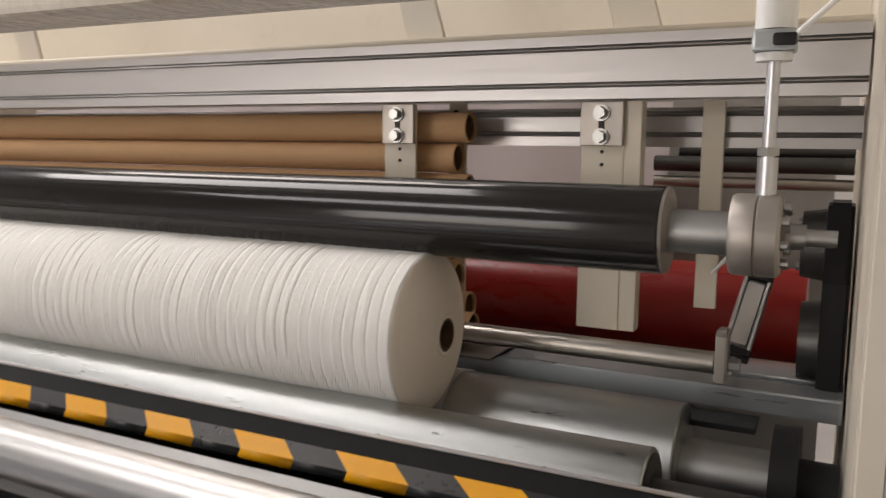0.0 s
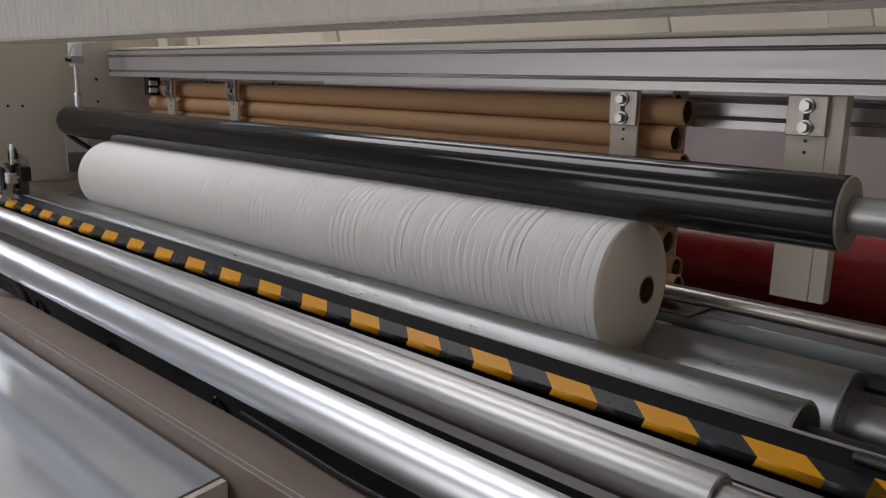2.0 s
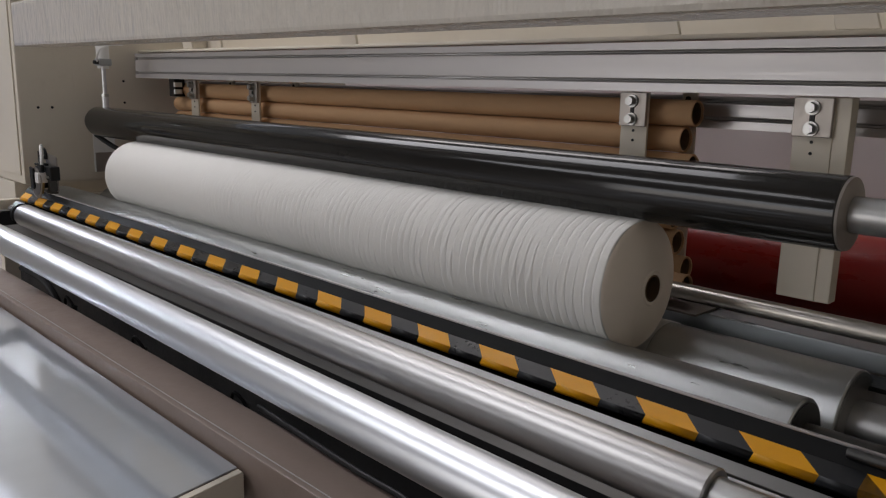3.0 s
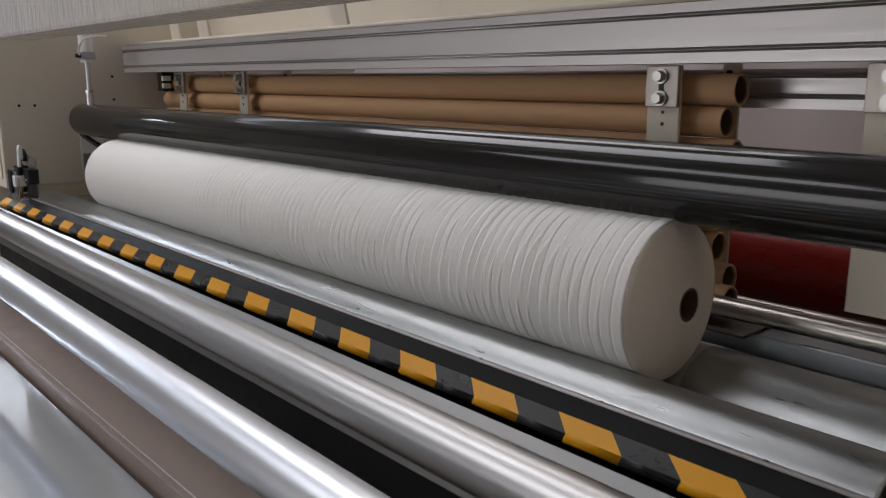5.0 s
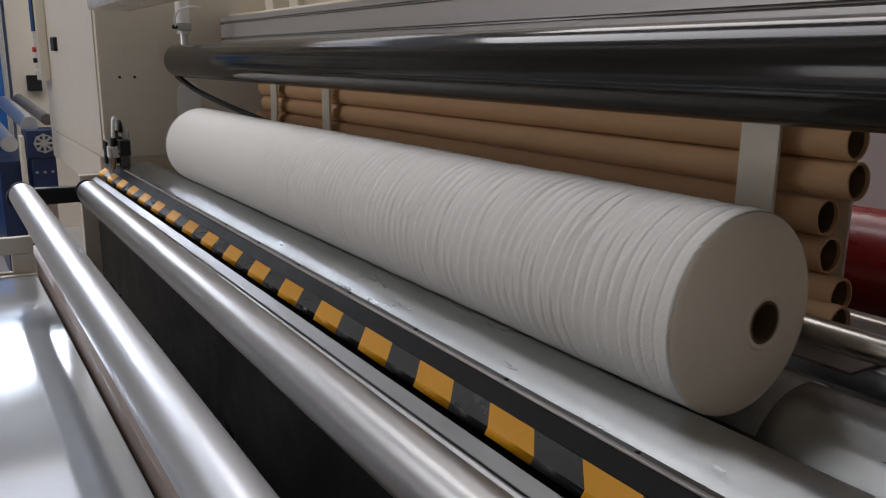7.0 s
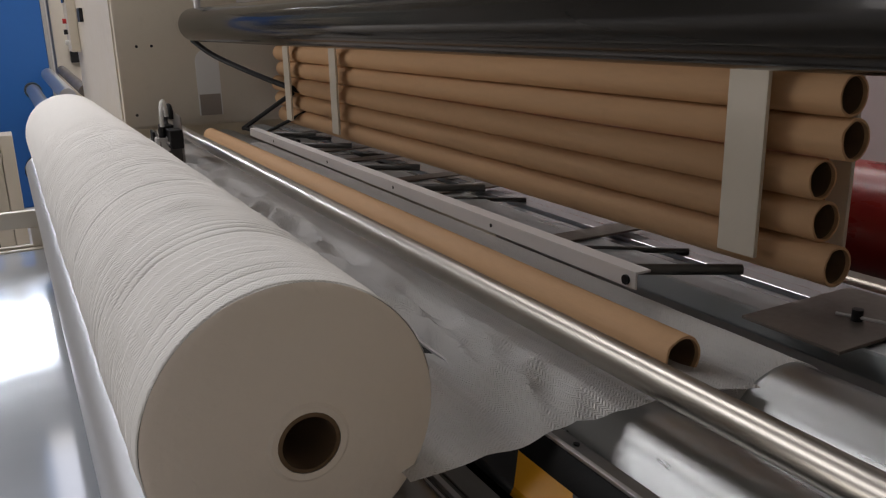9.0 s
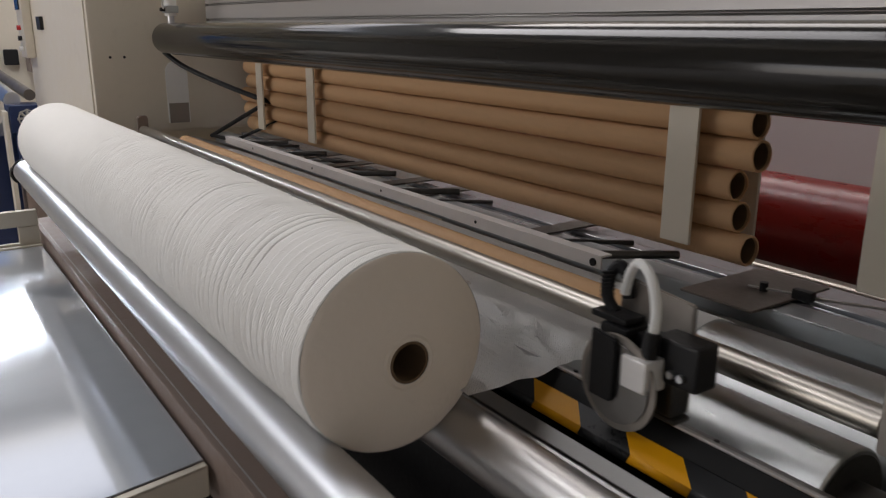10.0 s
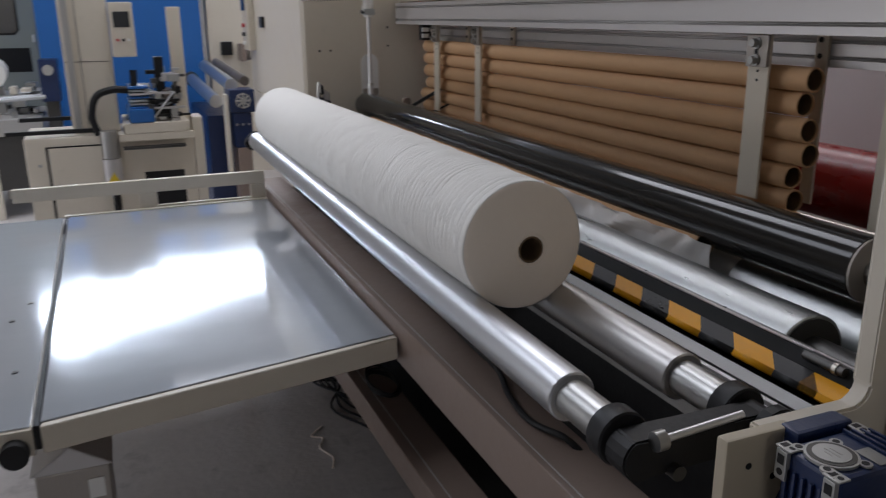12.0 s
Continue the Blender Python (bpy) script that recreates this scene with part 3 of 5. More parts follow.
drum_rear = roller("winding_drum", "grey steel rear winding drum", DY2, DZ2, shell(WL + 0.06, -0.235, DR2), DRUM,
                   [([(-0.2345, 0), (-0.2345, 0.1), (-0.2335, 0.1), (-0.2335, 0)], CHROME_DULL, "end_disc"), ([(-0.233, 0), (-0.233, 0.055), (-0.10, 0.055), (-0.10, 0)], CHROME_DULL, "journal"),
                    ([(-0.099, 0), (-0.099, 0.098), (-0.06, 0.098), (-0.06, 0.05), (-0.004, 0.05), (-0.004, 0)], BLACK, "bearing")], "winding drums")
RY1, RZ1, RY2, RZ2, RR = 0.579, 1.086, 0.803, 1.080, 0.0435
for yy, zz in ((RY1, RZ1), (RY2, RZ2)):
    dr = roller("delivery_roller", "bright ground steel delivery roller", yy, zz, shell(-3.18, -0.24, RR), CHROME if yy == RY1 else CHROME_WORN,
           [([(-0.2395, 0), (-0.2395, 0.032), (-0.132, 0.032), (-0.132, 0)], CHROME_DULL, "journal"),
            ([(-0.1315, 0), (-0.1315, 0.042), (-0.128, 0.044), (-0.096, 0.044), (-0.093, 0.041), (-0.093, 0)], BLACK, "bearing_collar"),
            ([(-3.24, 0), (-3.24, 0.04), (-3.21, 0.043), (-3.205, 0.03), (-3.195, 0.03), (-3.195, 0.04), (-3.181, 0.04), (-3.181, 0)], BLACK, "bearing_collar")], "delivery rollers")
    dr.rotation_euler = (0, radians(0.27), radians(-0.2 if yy == RY1 else -0.12))


def roller_arm(x, sign, label):
    arm = thing("roller_arm", label, "arm", (x, 0, 0), "roller arms")
    o = arc(RY1, RZ1 - 0.005, 0.036, 120, 300, 8)
    q = arc(RY2 + 0.0, RZ2 + 0.0, 0.030, -70, 110, 8)
    part("link", slab(o + q, "x", 0, sign * 0.05, 0.003), BLACK, arm)
    part("pivot_shaft", rod((sign * 0.02, 0.63, 1.055), (sign * 0.065, 0.63, 1.055), 0.012), DARK_STEEL, arm)
    return arm


ra = roller_arm(-0.092, 1, "black cast link arm carrying the delivery rollers")
part("hook", slab(arc(RY2 + 0.0, RZ2 + 0.01, 0.035, 0, 190, 8) + arc(RY2 + 0.0, RZ2 - 0.005, 0.02, 180, 10, 6), "x", 0.052, 0.075, 0.002), BLACK, ra)
part("adjusting_bolt", rod((0.06, 0.60, 1.115), (0.06, 0.74, 1.125), 0.006), CHROME, ra)
part("bolt_head", rod((0.06, 0.585, 1.114), (0.06, 0.602, 1.115), 0.015, 12), CHROME_DULL, ra)
roller_arm(-3.242, -1, "black cast link arm at the far roller ends")

# ---- safety bar with hazard stripes and knife track ----
sb = thing("hazard_bar", "black and yellow striped metal safety bar before the drums", "safety bar", (0, 0, 0))
PROFILE = [(0.938, 1.131, 0.0), (0.938, 1.10, 0.0), (0.914, 1.099, 0.030), (0.9035, 1.108, 0.036), (0.906, 1.1195, 0.040)]


def stripe(x0, x1):
    bm = bmesh.new()
    a = [bm.verts.new((x0 + s, y, z)) for y, z, s in PROFILE]
    b = [bm.verts.new((x1 + s, y, z)) for y, z, s in PROFILE]
    bm.faces.new(a)
    bm.faces.new(b[::-1])
    for i in range(5):
        bm.faces.new((a[i], b[i], b[(i + 1) % 5], a[(i + 1) % 5]))
    return bm


x, k = -0.180, 0
while x > WL + 0.06:
    x0 = max(x - (0.095 if k % 2 == 0 else 0.089), WL + 0.01)
    part("yellow_stripe" if k % 2 == 0 else "black_stripe", stripe(x0, x), YELLOW if k % 2 == 0 else BLACKTAPE, sb)
    x, k = x0, k + 1
part("black_stripe", stripe(-0.18, -0.09), BLACKTAPE, sb)
part("yellow_stripe", slab([p[:2] for p in PROFILE], "x", -0.088, -0.012), YELLOW, sb)
kt = thing("knife_track", "black guide track with a bright steel edge", "track")
part("track", slab([(0.9395, 1.130), (0.9395, 1.05), (0.985, 1.05), (0.966, 1.150), (0.960, 1.150)], "x", WL + 0.01, -0.01, 0.0008), TRACKBLACK, kt)
part("edge_strip", box(WL + 0.01, -0.01, 0.960, 0.966, 1.1505, 1.1545, 0.0008), ALU, kt, "bright worn steel edge strip")
pl = part("drum_guard", slab([(0.9675, 1.149), (0.969, 1.141), (0.992, 1.137), (0.994, 1.142)], "x", WL + 0.06, -0.14, 0.0008), GUARD, kt, "thin grey guard strip along the drum")
for k in range(13):
    part("screw", rod((-0.35 - 0.25 * k, 0.981, 1.139), (-0.35 - 0.25 * k, 0.982, 1.1475), 0.0035, 8), BLACK, pl)
part("stop_pin", rod((-0.12, 0.948, 1.148), (-0.04, 0.948, 1.148), 0.008), DARK_STEEL, kt)
part("stop_ring", rod((-0.06, 0.948, 1.148), (-0.052, 0.948, 1.148), 0.010), SHINY, kt)
ch = thing("front_channel", "grey aluminium channel in front of the hazard bar", "channel")
part("channel", slab([(0.838, 1.052), (0.862, 1.060), (0.872, 1.071), (0.881, 1.076), (0.903, 1.092), (0.903, 1.03), (0.838, 1.03)], "x", WL + 0.02, -0.012, 0.001), CHANNEL, ch)
part("top_strip", slab([(0.884, 1.0792), (0.903, 1.0932), (0.903, 1.0965), (0.884, 1.0835)], "x", WL + 0.02, -0.012, 0.0008), GUARD, ch, "grey steel strip")
part("middle_lip", slab([(0.874, 1.0725), (0.879, 1.0755), (0.879, 1.0815), (0.874, 1.0790)], "x", WL + 0.02, -0.012), ALU, ch, "bright worn lip")
part("lower_lip", box(WL + 0.02, -0.012, 0.8665, 0.870, 1.0655, 1.0735, 0.001), ALU, ch, "bright worn lip")
part("front_lip", box(WL + 0.02, -0.012, 0.835, 0.8375, 1.03, 1.056, 0.001), CHANNEL, ch)
part("sensor_block", box(-0.86, -0.82, 0.839, 0.858, 1.0585, 1.078, 0.003), BLACK, ch, "small black sensor block")
part("apron", slab([(0.8345, 1.05), (0.8345, 1.03), (0.829, 1.00), (0.824, 1.00)], "x", WL + 0.02, -0.06), CHANNEL, ch)

# ---- lower body ----
lb = thing("lower_body", "dark lower machine body with a black inner panel", "machine body")
part("inner_panel", box(WL + 0.002, -0.002, 0.90, 0.915, 0.05, 1.03), BLACK, lb)
part("bottom_pan", box(WL + 0.002, -0.002, 0.705, 1.6, 0.45, 0.46), DARK_STEEL, lb)
part("rear_pan", box(WL + 0.002, -0.002, 1.10, 1.9, 0.85, 0.86), CREAM_SHADED, lb)
# front frame: the shade it stands in is part of its brown
fb = thing("front_beam", "cream-brown steel box beam in front of the rollers, shade in its colour", "beam")
part("beam_body", box(-3.40, 0.0, 0.61, 0.735, 0.745, 0.872, 0.004), CREAM_SHADED, fb)
part("worn_edge", box(-3.40, 0.0, 0.625, 0.6275, 0.8722, 0.8732), ALU, fb, "bright worn edge line")
fb2 = thing("lower_beam", "cream-brown lower frame beam with worn bright edge, shade in its colour", "beam")
part("beam_body", box(-3.40, 0.0, 0.575, 0.70, 0.44, 0.53, 0.005), CREAM_SHADED, fb2)
part("worn_edge", box(-3.40, 0.0, 0.610, 0.6135, 0.5305, 0.5315), ALU, fb2, "bright worn edge line")
for x in (-3.35, -0.02):
    leg = thing("frame_leg", "cream-brown frame leg standing on the floor, shade in its colour", "leg", (x, 0, 0))
    part("leg", box(-0.04, 0.04, 0.62, 0.699, 0.0, 0.744, 0.004), CREAM_SHADED, leg)
    part("foot_plate", box(-0.07, 0.07, 0.60, 0.72, 0.0, 0.012, 0.002), DARK_STEEL, leg)

# ---- delivery table ----
tb = thing("delivery_table", "bright galvanised sheet table with cream edge frame", "table", (0, 0, 0.83))
edge_x = lambda y: -1.081 - 0.188 * y
part("top_sheet", slab([(-3.08, -0.285), (edge_x(-0.285) - 0.012, -0.285), (edge_x(0.60) - 0.012, 0.60), (-3.08, 0.60)], "z", -0.002, 0.002, 0.0015), SHEET, tb)
part("frame_side", slab([(edge_x(-0.285) - 0.0115, -0.285), (edge_x(-0.285) + 0.012, -0.285), (edge_x(0.602) + 0.012, 0.602), (edge_x(0.602) - 0.0115, 0.602)], "z", -0.066, -0.001, 0.003), CREAM, tb)
part("frame_side", box(-3.10, -1.21, 0.588, 0.602, -0.066, -0.003, 0.003), CREAM, tb)
part("frame_side", box(-3.11, -3.081, -0.30, 0.602, -0.066, 0.006, 0.003), CREAM, tb)
# underside of the cream table, its shade put into the brown colour
part("underside", slab([(-3.07, -0.28), (edge_x(-0.28) - 0.02, -0.28), (edge_x(0.586) - 0.02, 0.586), (-3.07, 0.586)], "z", -0.06, -0.0035), CREAM_SHADED, tb)
for x in (-2.95,):
    part("leg", box(x, x + 0.05, 0.40, 0.45, -0.83, -0.061, 0.003), CREAM, tb)
fl = thing("table_leaf", "hinged galvanised table leaf with cream edge", "table leaf", (0, 0, 0.83))
part("sheet", box(-3.08, -1.03, -0.78, -0.305, -0.004, 0.0, 0.0015), SHEET, fl)
part("edge", box(-3.09, -1.02, -0.80, -0.302, -0.07, -0.0045, 0.004), CREAM, fl)
part("hinge_strip", box(-3.08, -1.03, -0.301, -0.288, -0.06, -0.002, 0.001), BLACK, fl)
for x, y in ((-1.75, -0.40), (-1.35, -0.36), (-1.9, -0.36)):
    part("screw", rod((x, y, 0.0), (x, y, 0.003), 0.007, 12), DARK_STEEL, fl)
part("knob", rod((-1.019, -0.34, -0.05), (-0.99, -0.34, -0.05), 0.03), BLACK, fl)
part("leg", box(-2.9, -2.85, -0.6, -0.55, -0.83, -0.071, 0.003), CREAM, fl)
ctl = thing("foot_box", "grey drive box with a sloped lid under the table edge", "drive box", (-1.14, -0.22, 0))
part("box", box(-0.09, 0.07, -0.10, 0.06, 0.0, 0.68, 0.006), ZINC, ctl)
part("lid", slab([(-0.11, 0.682), (0.07, 0.682), (-0.02, 0.742)], "x", -0.09, 0.075, 0.002), ALU, ctl)
part("label_plate", box(0.0705, 0.072, 0.01, 0.045, 0.60, 0.65), WHITEPL, ctl)
tr = thing("table_rail", "cream steel guard rail at the end of the table", "rail", (-3.13, 0, 0.83))
part("top_bar", box(-0.016, 0.016, -0.50, 0.60, 0.075, 0.135, 0.004), CREAM, tr)
part("post", box(-0.016, 0.016, 0.53, 0.60, -0.4, 0.0745, 0.003), CREAM, tr)
part("post", box(-0.016, 0.016, 0.02, 0.10, -0.4, 0.0745, 0.003), CREAM, tr)
part("lower_bar", box(-0.012, 0.012, 0.10, 0.53, -0.02, 0.012, 0.003), CREAM, tr)

# valves and cables under the front beam
for i, (x, y, z) in enumerate(((-2.72, 0.775, 0.80), (-2.15, 0.775, 0.79), (-1.55, 0.775, 0.79))):
    v = thing("valve_fitting", "small black pneumatic valve with hose stub", "valve", (x, y, z - 0.02), "valves")
    part("body", box(-0.03, 0.03, -0.015, 0.025, 0, 0.03, 0.004), BLACK, v)
    part("port", rod((0.0, 0.005, 0.03), (0.0, 0.005, 0.05), 0.008), CHROME_DULL, v)
    part("hose", hose([(-0.02, 0.0, 0.03), (-0.03, -0.02, 0.07), (-0.06, -0.02, 0.08), (-0.09, 0.0, 0.02), (-0.10, 0.02, -0.2)], 0.006), BLACK, v)
    part("hose", hose([(0.0, 0.005, 0.05), (0.03, 0.0, 0.09), (0.08, 0.01, 0.05), (0.12, 0.02, -0.06), (0.10, 0.03, -0.3)], 0.005), BLACK, v)
    part("cylinder", rod((0.055, 0.01, -0.10), (0.055, 0.01, 0.06), 0.017), DARK_STEEL, v)
cb = thing("black_cable", "thick black cable hanging between the rollers", "cable", (0, 0, 0))
part("cable", hose([(-2.9, 0.70, 0.95), (-2.75, 0.74, 0.90), (-2.65, 0.76, 0.75), (-2.6, 0.74, 0.60), (-2.6, 0.72, 0.47)], 0.013), BLACK, cb)
cb2 = thing("black_cable", "black cable sagging along the front beam", "cable", (0, 0, 0))
part("cable", hose([(-1.35, 0.742, 0.884), (-1.15, 0.732, 0.881), (-0.95, 0.72, 0.881), (-0.79, 0.716, 0.881), (-0.65, 0.678, 0.881), (-0.53, 0.666, 0.881), (-0.44, 0.692, 0.885), (-0.40, 0.715, 0.86)], 0.007), BLACK, cb2)
cb3 = thing("cable_coil", "loose coil of thin black cable under the table", "cable", (-1.50, 0.655, 0.532))
for k in range(4):
    ph = 0.6 * k
    part("loop", hose([(0.09 * math.cos(a + ph) * (1 + 0.1 * k), 0.045 * math.sin(a + ph), 0.006 + 0.004 * k + 0.004 * math.sin(2 * a)) for a in [j * math.pi / 5 for j in range(11)]], 0.0045, 6), BLACK, cb3)
cb4 = thing("floor_cable", "tangle of thin black cables on the floor", "cable", (-2.45, 0.75, 0))
for k in range(5):
    part("cable", hose([(-0.45 + 0.06 * k, -0.12 + 0.05 * k, 0.005), (-0.2, -0.03 * k + 0.05, 0.012 + 0.004 * k), (0.05, 0.04 * k - 0.05, 0.01), (0.3 - 0.05 * k, 0.06 + 0.02 * k, 0.006 + 0.003 * k), (0.55, 0.1 + 0.05 * k, 0.005)], 0.006, 6), BLACK, cb4)
st = thing("paper_scrap", "thin torn paper string lying on the floor", "paper scrap", (-2.15, 0.57, 0))
part("string", hose([(-0.12, 0.05, 0.003), (-0.05, -0.01, 0.006), (-0.02, 0.03, 0.003), (0.06, 0.0, 0.006), (0.14, 0.03, 0.003), (0.22, 0.01, 0.003)], 0.0035, 6), PAPER_END, st)

# right-hand front corner: nylon block and geared motor
nb = thing("nylon_block", "cream plastic mounting block beside the blue motor", "block", (0.036, 0.632, 0.72))
part("block", box(0.0, 0.021, 0.0, 0.115, 0.0, 0.43, 0.004), NYLON, nb)
for y, z in ((0.04, 0.385), (0.085, 0.36), (0.095, 0.405)):
    part("bolt_hole", rod((0.0211, y, z), (0.022, y, z), 0.005, 12), BLACK, nb)
gm = thing("gear_motor", "blue cast gear motor with ribbed housing and silver cover", "motor", (0.13, 0.765, 1.06))
part("housing", box(-0.044, 0.046, -0.066, 0.075, -0.12, 0.084, 0.007), NAVY, gm)
for k in range(6):
    part("rib", box(-0.034 + 0.0135 * k, -0.029 + 0.0135 * k, -0.0715, -0.0665, -0.115, 0.06, 0.001), NAVY, gm)
for k in range(5):
    part("rib", box(-0.0495, -0.0445, -0.05 + 0.024 * k, -0.044 + 0.024 * k, -0.115, 0.06, 0.001), NAVY, gm)
for k in range(4):
    part("rib", box(-0.042 + 0.004 * k, 0.07, 0.035 + 0.011 * k, 0.039 + 0.011 * k, 0.0845, 0.089, 0.001), NAVY, gm)
cv = part("cover", rod((0, -0.03, 0.0845), (0, -0.03, 0.0885), 0.0335, 40), LABEL, gm, "round silver cover plate")
part("cover_groove", rod((0, -0.03, 0.0886), (0, -0.03, 0.0893), 0.030, 40), DARK_STEEL, cv)
part("cover_plate", rod((0, -0.03, 0.0894), (0, -0.03, 0.0903), 0.0235, 40), LABEL, cv)
for k, w in enumerate((0.006, 0.012, 0.009)):
    part("plain_bar", box(-w, w, -0.037 + 0.0065 * k, -0.034 + 0.0065 * k, 0.0904, 0.0908), GREY, cv)
for a in (35, 125, 215, 305):
    ex, ey = 0.039 * math.cos(radians(a)), -0.03 + 0.039 * math.sin(radians(a))
    ear = part("ear", rod((ex, ey, 0.0845), (ex, ey, 0.0875), 0.0085, 16), LABEL, cv)
    part("ear_hole", rod((ex, ey, 0.0876), (ex, ey, 0.088), 0.005, 12), BLACK, ear)
for sx in (-1, 1):
    for sy in (-0.064, 0.062):
        cx = sx * 0.038
        c = part("corner_lug", box(cx - 0.013, cx + 0.013, sy - 0.009, sy + 0.011, 0.0842, 0.0868, 0.001), LABEL, gm, "bare metal corner lug")
        part("lug_hole", box(cx - 0.010, cx - 0.001, sy - 0.005, sy + 0.006, 0.0869, 0.0873), BLACK, c)
        part("lug_hole", rod((cx + 0.006, sy + 0.001, 0.0869), (cx + 0.006, sy + 0.001, 0.0873), 0.0042, 12), BLACK, c)
        if sy < 0:
            f = part("front_lug", box(cx - 0.009, cx + 0.009, -0.0745, -0.0666, 0.042, 0.0835, 0.001), LABEL, gm, "bare metal corner lug")
            part("lug_hole", box(cx - 0.0055, cx + 0.0055, -0.0752, -0.0746, 0.064, 0.078), BLACK, f)
            part("lug_hole", rod((cx, -0.0752, 0.053), (cx, -0.0746, 0.053), 0.005, 12), BLACK, f)
part("type_plate", box(0.002, 0.04, 0.008, 0.032, 0.0843, 0.0855), LABEL, gm, "grey blank type plate")
part("terminal_cover", box(-0.085, -0.05, -0.035, 0.065, 0.05, 0.092, 0.006), NAVY, gm)
part("flange", turn_x([(-0.072, 0), (-0.072, 0.04), (-0.0445, 0.05), (-0.0445, 0)], 32, z=-0.03), NAVY, gm)
part("motor_tail", turn_x([(0.0465, 0), (0.0465, 0.055), (0.22, 0.055), (0.23, 0.045), (0.23, 0)], 32, z=-0.03), NAVY, gm)
part("cable_gland", rod((0.062, -0.075, 0.02), (0.075, -0.04, 0.05), 0.009), CHROME_DULL, gm)
part("mounting_foot", box(-0.04, 0.04, -0.05, 0.07, -1.06, -0.1205, 0.004), CREAM_SHADED, gm)

# ---- second machine and distance ----
m2 = thing("packing_machine", "cream-painted packing machine with an upright column", "machine", (-5.3, 0, 0))
part("base_cabinet", box(-0.35, 0.25, -0.60, 0.46, 0.0, 0.93, 0.012), CREAM, m2)
d2 = part("cabinet_door", box(0.2505, 0.256, -0.46, -0.06, 0.06, 0.86, 0.003), CREAM, m2)
part("seal", box(0.2502, 0.2545, -0.475, -0.4605, 0.05, 0.87), BLACK, d2)
part("seal", box(0.2502, 0.2545, -0.46, -0.06, 0.861, 0.87), BLACK, d2)
part("seal", box(0.2502, 0.2545, -0.0595, -0.052, 0.05, 0.87), DARK_STEEL, d2)
part("door_handle", rod((0.262, -0.1, 0.5), (0.262, -0.1, 0.58), 0.007), CHROME, d2)
part("opening", box(0.2502, 0.253, 0.12, 0.38, 0.30, 0.66), BLACK, m2)
part("column", box(-0.15, 0.12, -0.30, 0.0, 0.931, 1.87, 0.012), CREAM, m2)
cbx = part("control_box", box(0.0, 0.22, 0.005, 0.155, 1.43, 1.78, 0.01), CREAM, m2)
part("display", box(0.2205, 0.224, 0.03, 0.13, 1.62, 1.72, 0.002), GLASS_DARK, cbx)
for k in range(3):
    part("push_button", rod((0.2205, 0.045 + 0.035 * k, 1.54), (0.232, 0.045 + 0.035 * k, 1.54), 0.010, 12), (REDBTN, BLACK, WHITEPL)[k], cbx)
part("cable_duct", box(0.1205, 0.15, -0.28, -0.24, 0.94, 1.80, 0.004), GREY, m2)
part("cover_seam", box(0.1202, 0.1225, -0.20, -0.196, 0.96, 1.86), BLACK, m2)
part("cover_seam", box(0.1202, 0.1225, -0.295, -0.02, 1.40, 1.404), BLACK, m2)
part("drip_tray", box(0.26, 0.34, 0.0, 0.40, 0.83, 0.845, 0.003), DARK_STEEL, m2)
part("drive_belt_guard", box(0.2505, 0.30, 0.14, 0.36, 0.12, 0.28, 0.01), BLACK, m2)
part("upright", box(-0.05, 0.02, 0.38, 0.47, 0.931, 1.75, 0.008), CREAM, m2)
part("work_table", box(-0.3, 0.30, 0.02, 0.44, 0.931, 1.0, 0.006), CREAM, m2)
part("belt", box(-0.2, 0.305, 0.06, 0.22, 1.001, 1.09, 0.012), BLUE, m2)
for k in range(7):
    part("film_sheet", box(-0.12 + 0.01 * (k % 3), 0.26 - 0.012 * (k % 2), 0.072 + 0.004 * (k % 2), 0.20 - 0.005 * (k % 3), 1.091 + 0.022 * k, 1.105 + 0.022 * k, 0.003), (BLUE, STEELBLUE, ALU)[(k * 2) % 3], m2)
cr = np.random.RandomState(21)
for k in range(44):
    cx, cy, cz = cr.uniform(-0.1, 0.24), cr.uniform(0.2, 0.42), 1.0 + 0.34 * cr.uniform(0, 1) ** 1.5
    w, d, hh = cr.uniform(0.01, 0.05), cr.uniform(0.01, 0.04), cr.uniform(0.008, 0.03)
    part("clamp", box(cx - w, cx + w, cy - d, cy + d, cz - hh, cz + hh, 0.003), (BLACK, DARK_STEEL, CHROME_DULL, ALU)[k % 4], m2)
part("film_roll", rod((0.06, 0.08, 1.20), (0.06, 0.22, 1.20), 0.045, 24), SHINY, m2)
part("gripper", box(-0.05, 0.2, 0.24, 0.36, 1.02, 1.10, 0.008), BLACK, m2)
part("gripper", box(0.0, 0.1, 0.26, 0.32, 1.11, 1.42, 0.006), BLACK, m2)
for k in range(6):
    part("guide_rod", rod((0.05 + 0.04 * k, 0.05 + 0.03 * k, 1.005), (0.05 + 0.04 * k, 0.36, 1.02 + 0.035 * k), 0.008, 10), CHROME if k % 2 else DARK_STEEL, m2)
part("slide_bar", box(0.2, 0.24, -0.70, -0.15, 0.95, 0.975, 0.003), BLACK, m2)
part("slide_bar", box(0.05, 0.09, -0.62, -0.15, 1.02, 1.045, 0.003), BLACK, m2)
part("air_hose", hose([(0.24, -0.14, 0.93), (0.24, -0.17, 1.05), (0.22, -0.13, 1.18), (0.2, -0.02, 1.22), (0.18, 0.10, 1.22), (0.16, 0.12, 1.34)], 0.024), BLACK, m2)
part("regulator", rod((0.29, -0.08, 0.78), (0.29, -0.08, 0.96), 0.055, 20), CHROME_DULL, m2)
rg = part("filter_bowl", rod((0.29, -0.08, 0.55), (0.29, -0.08, 0.775), 0.06, 20), ALU, m2)
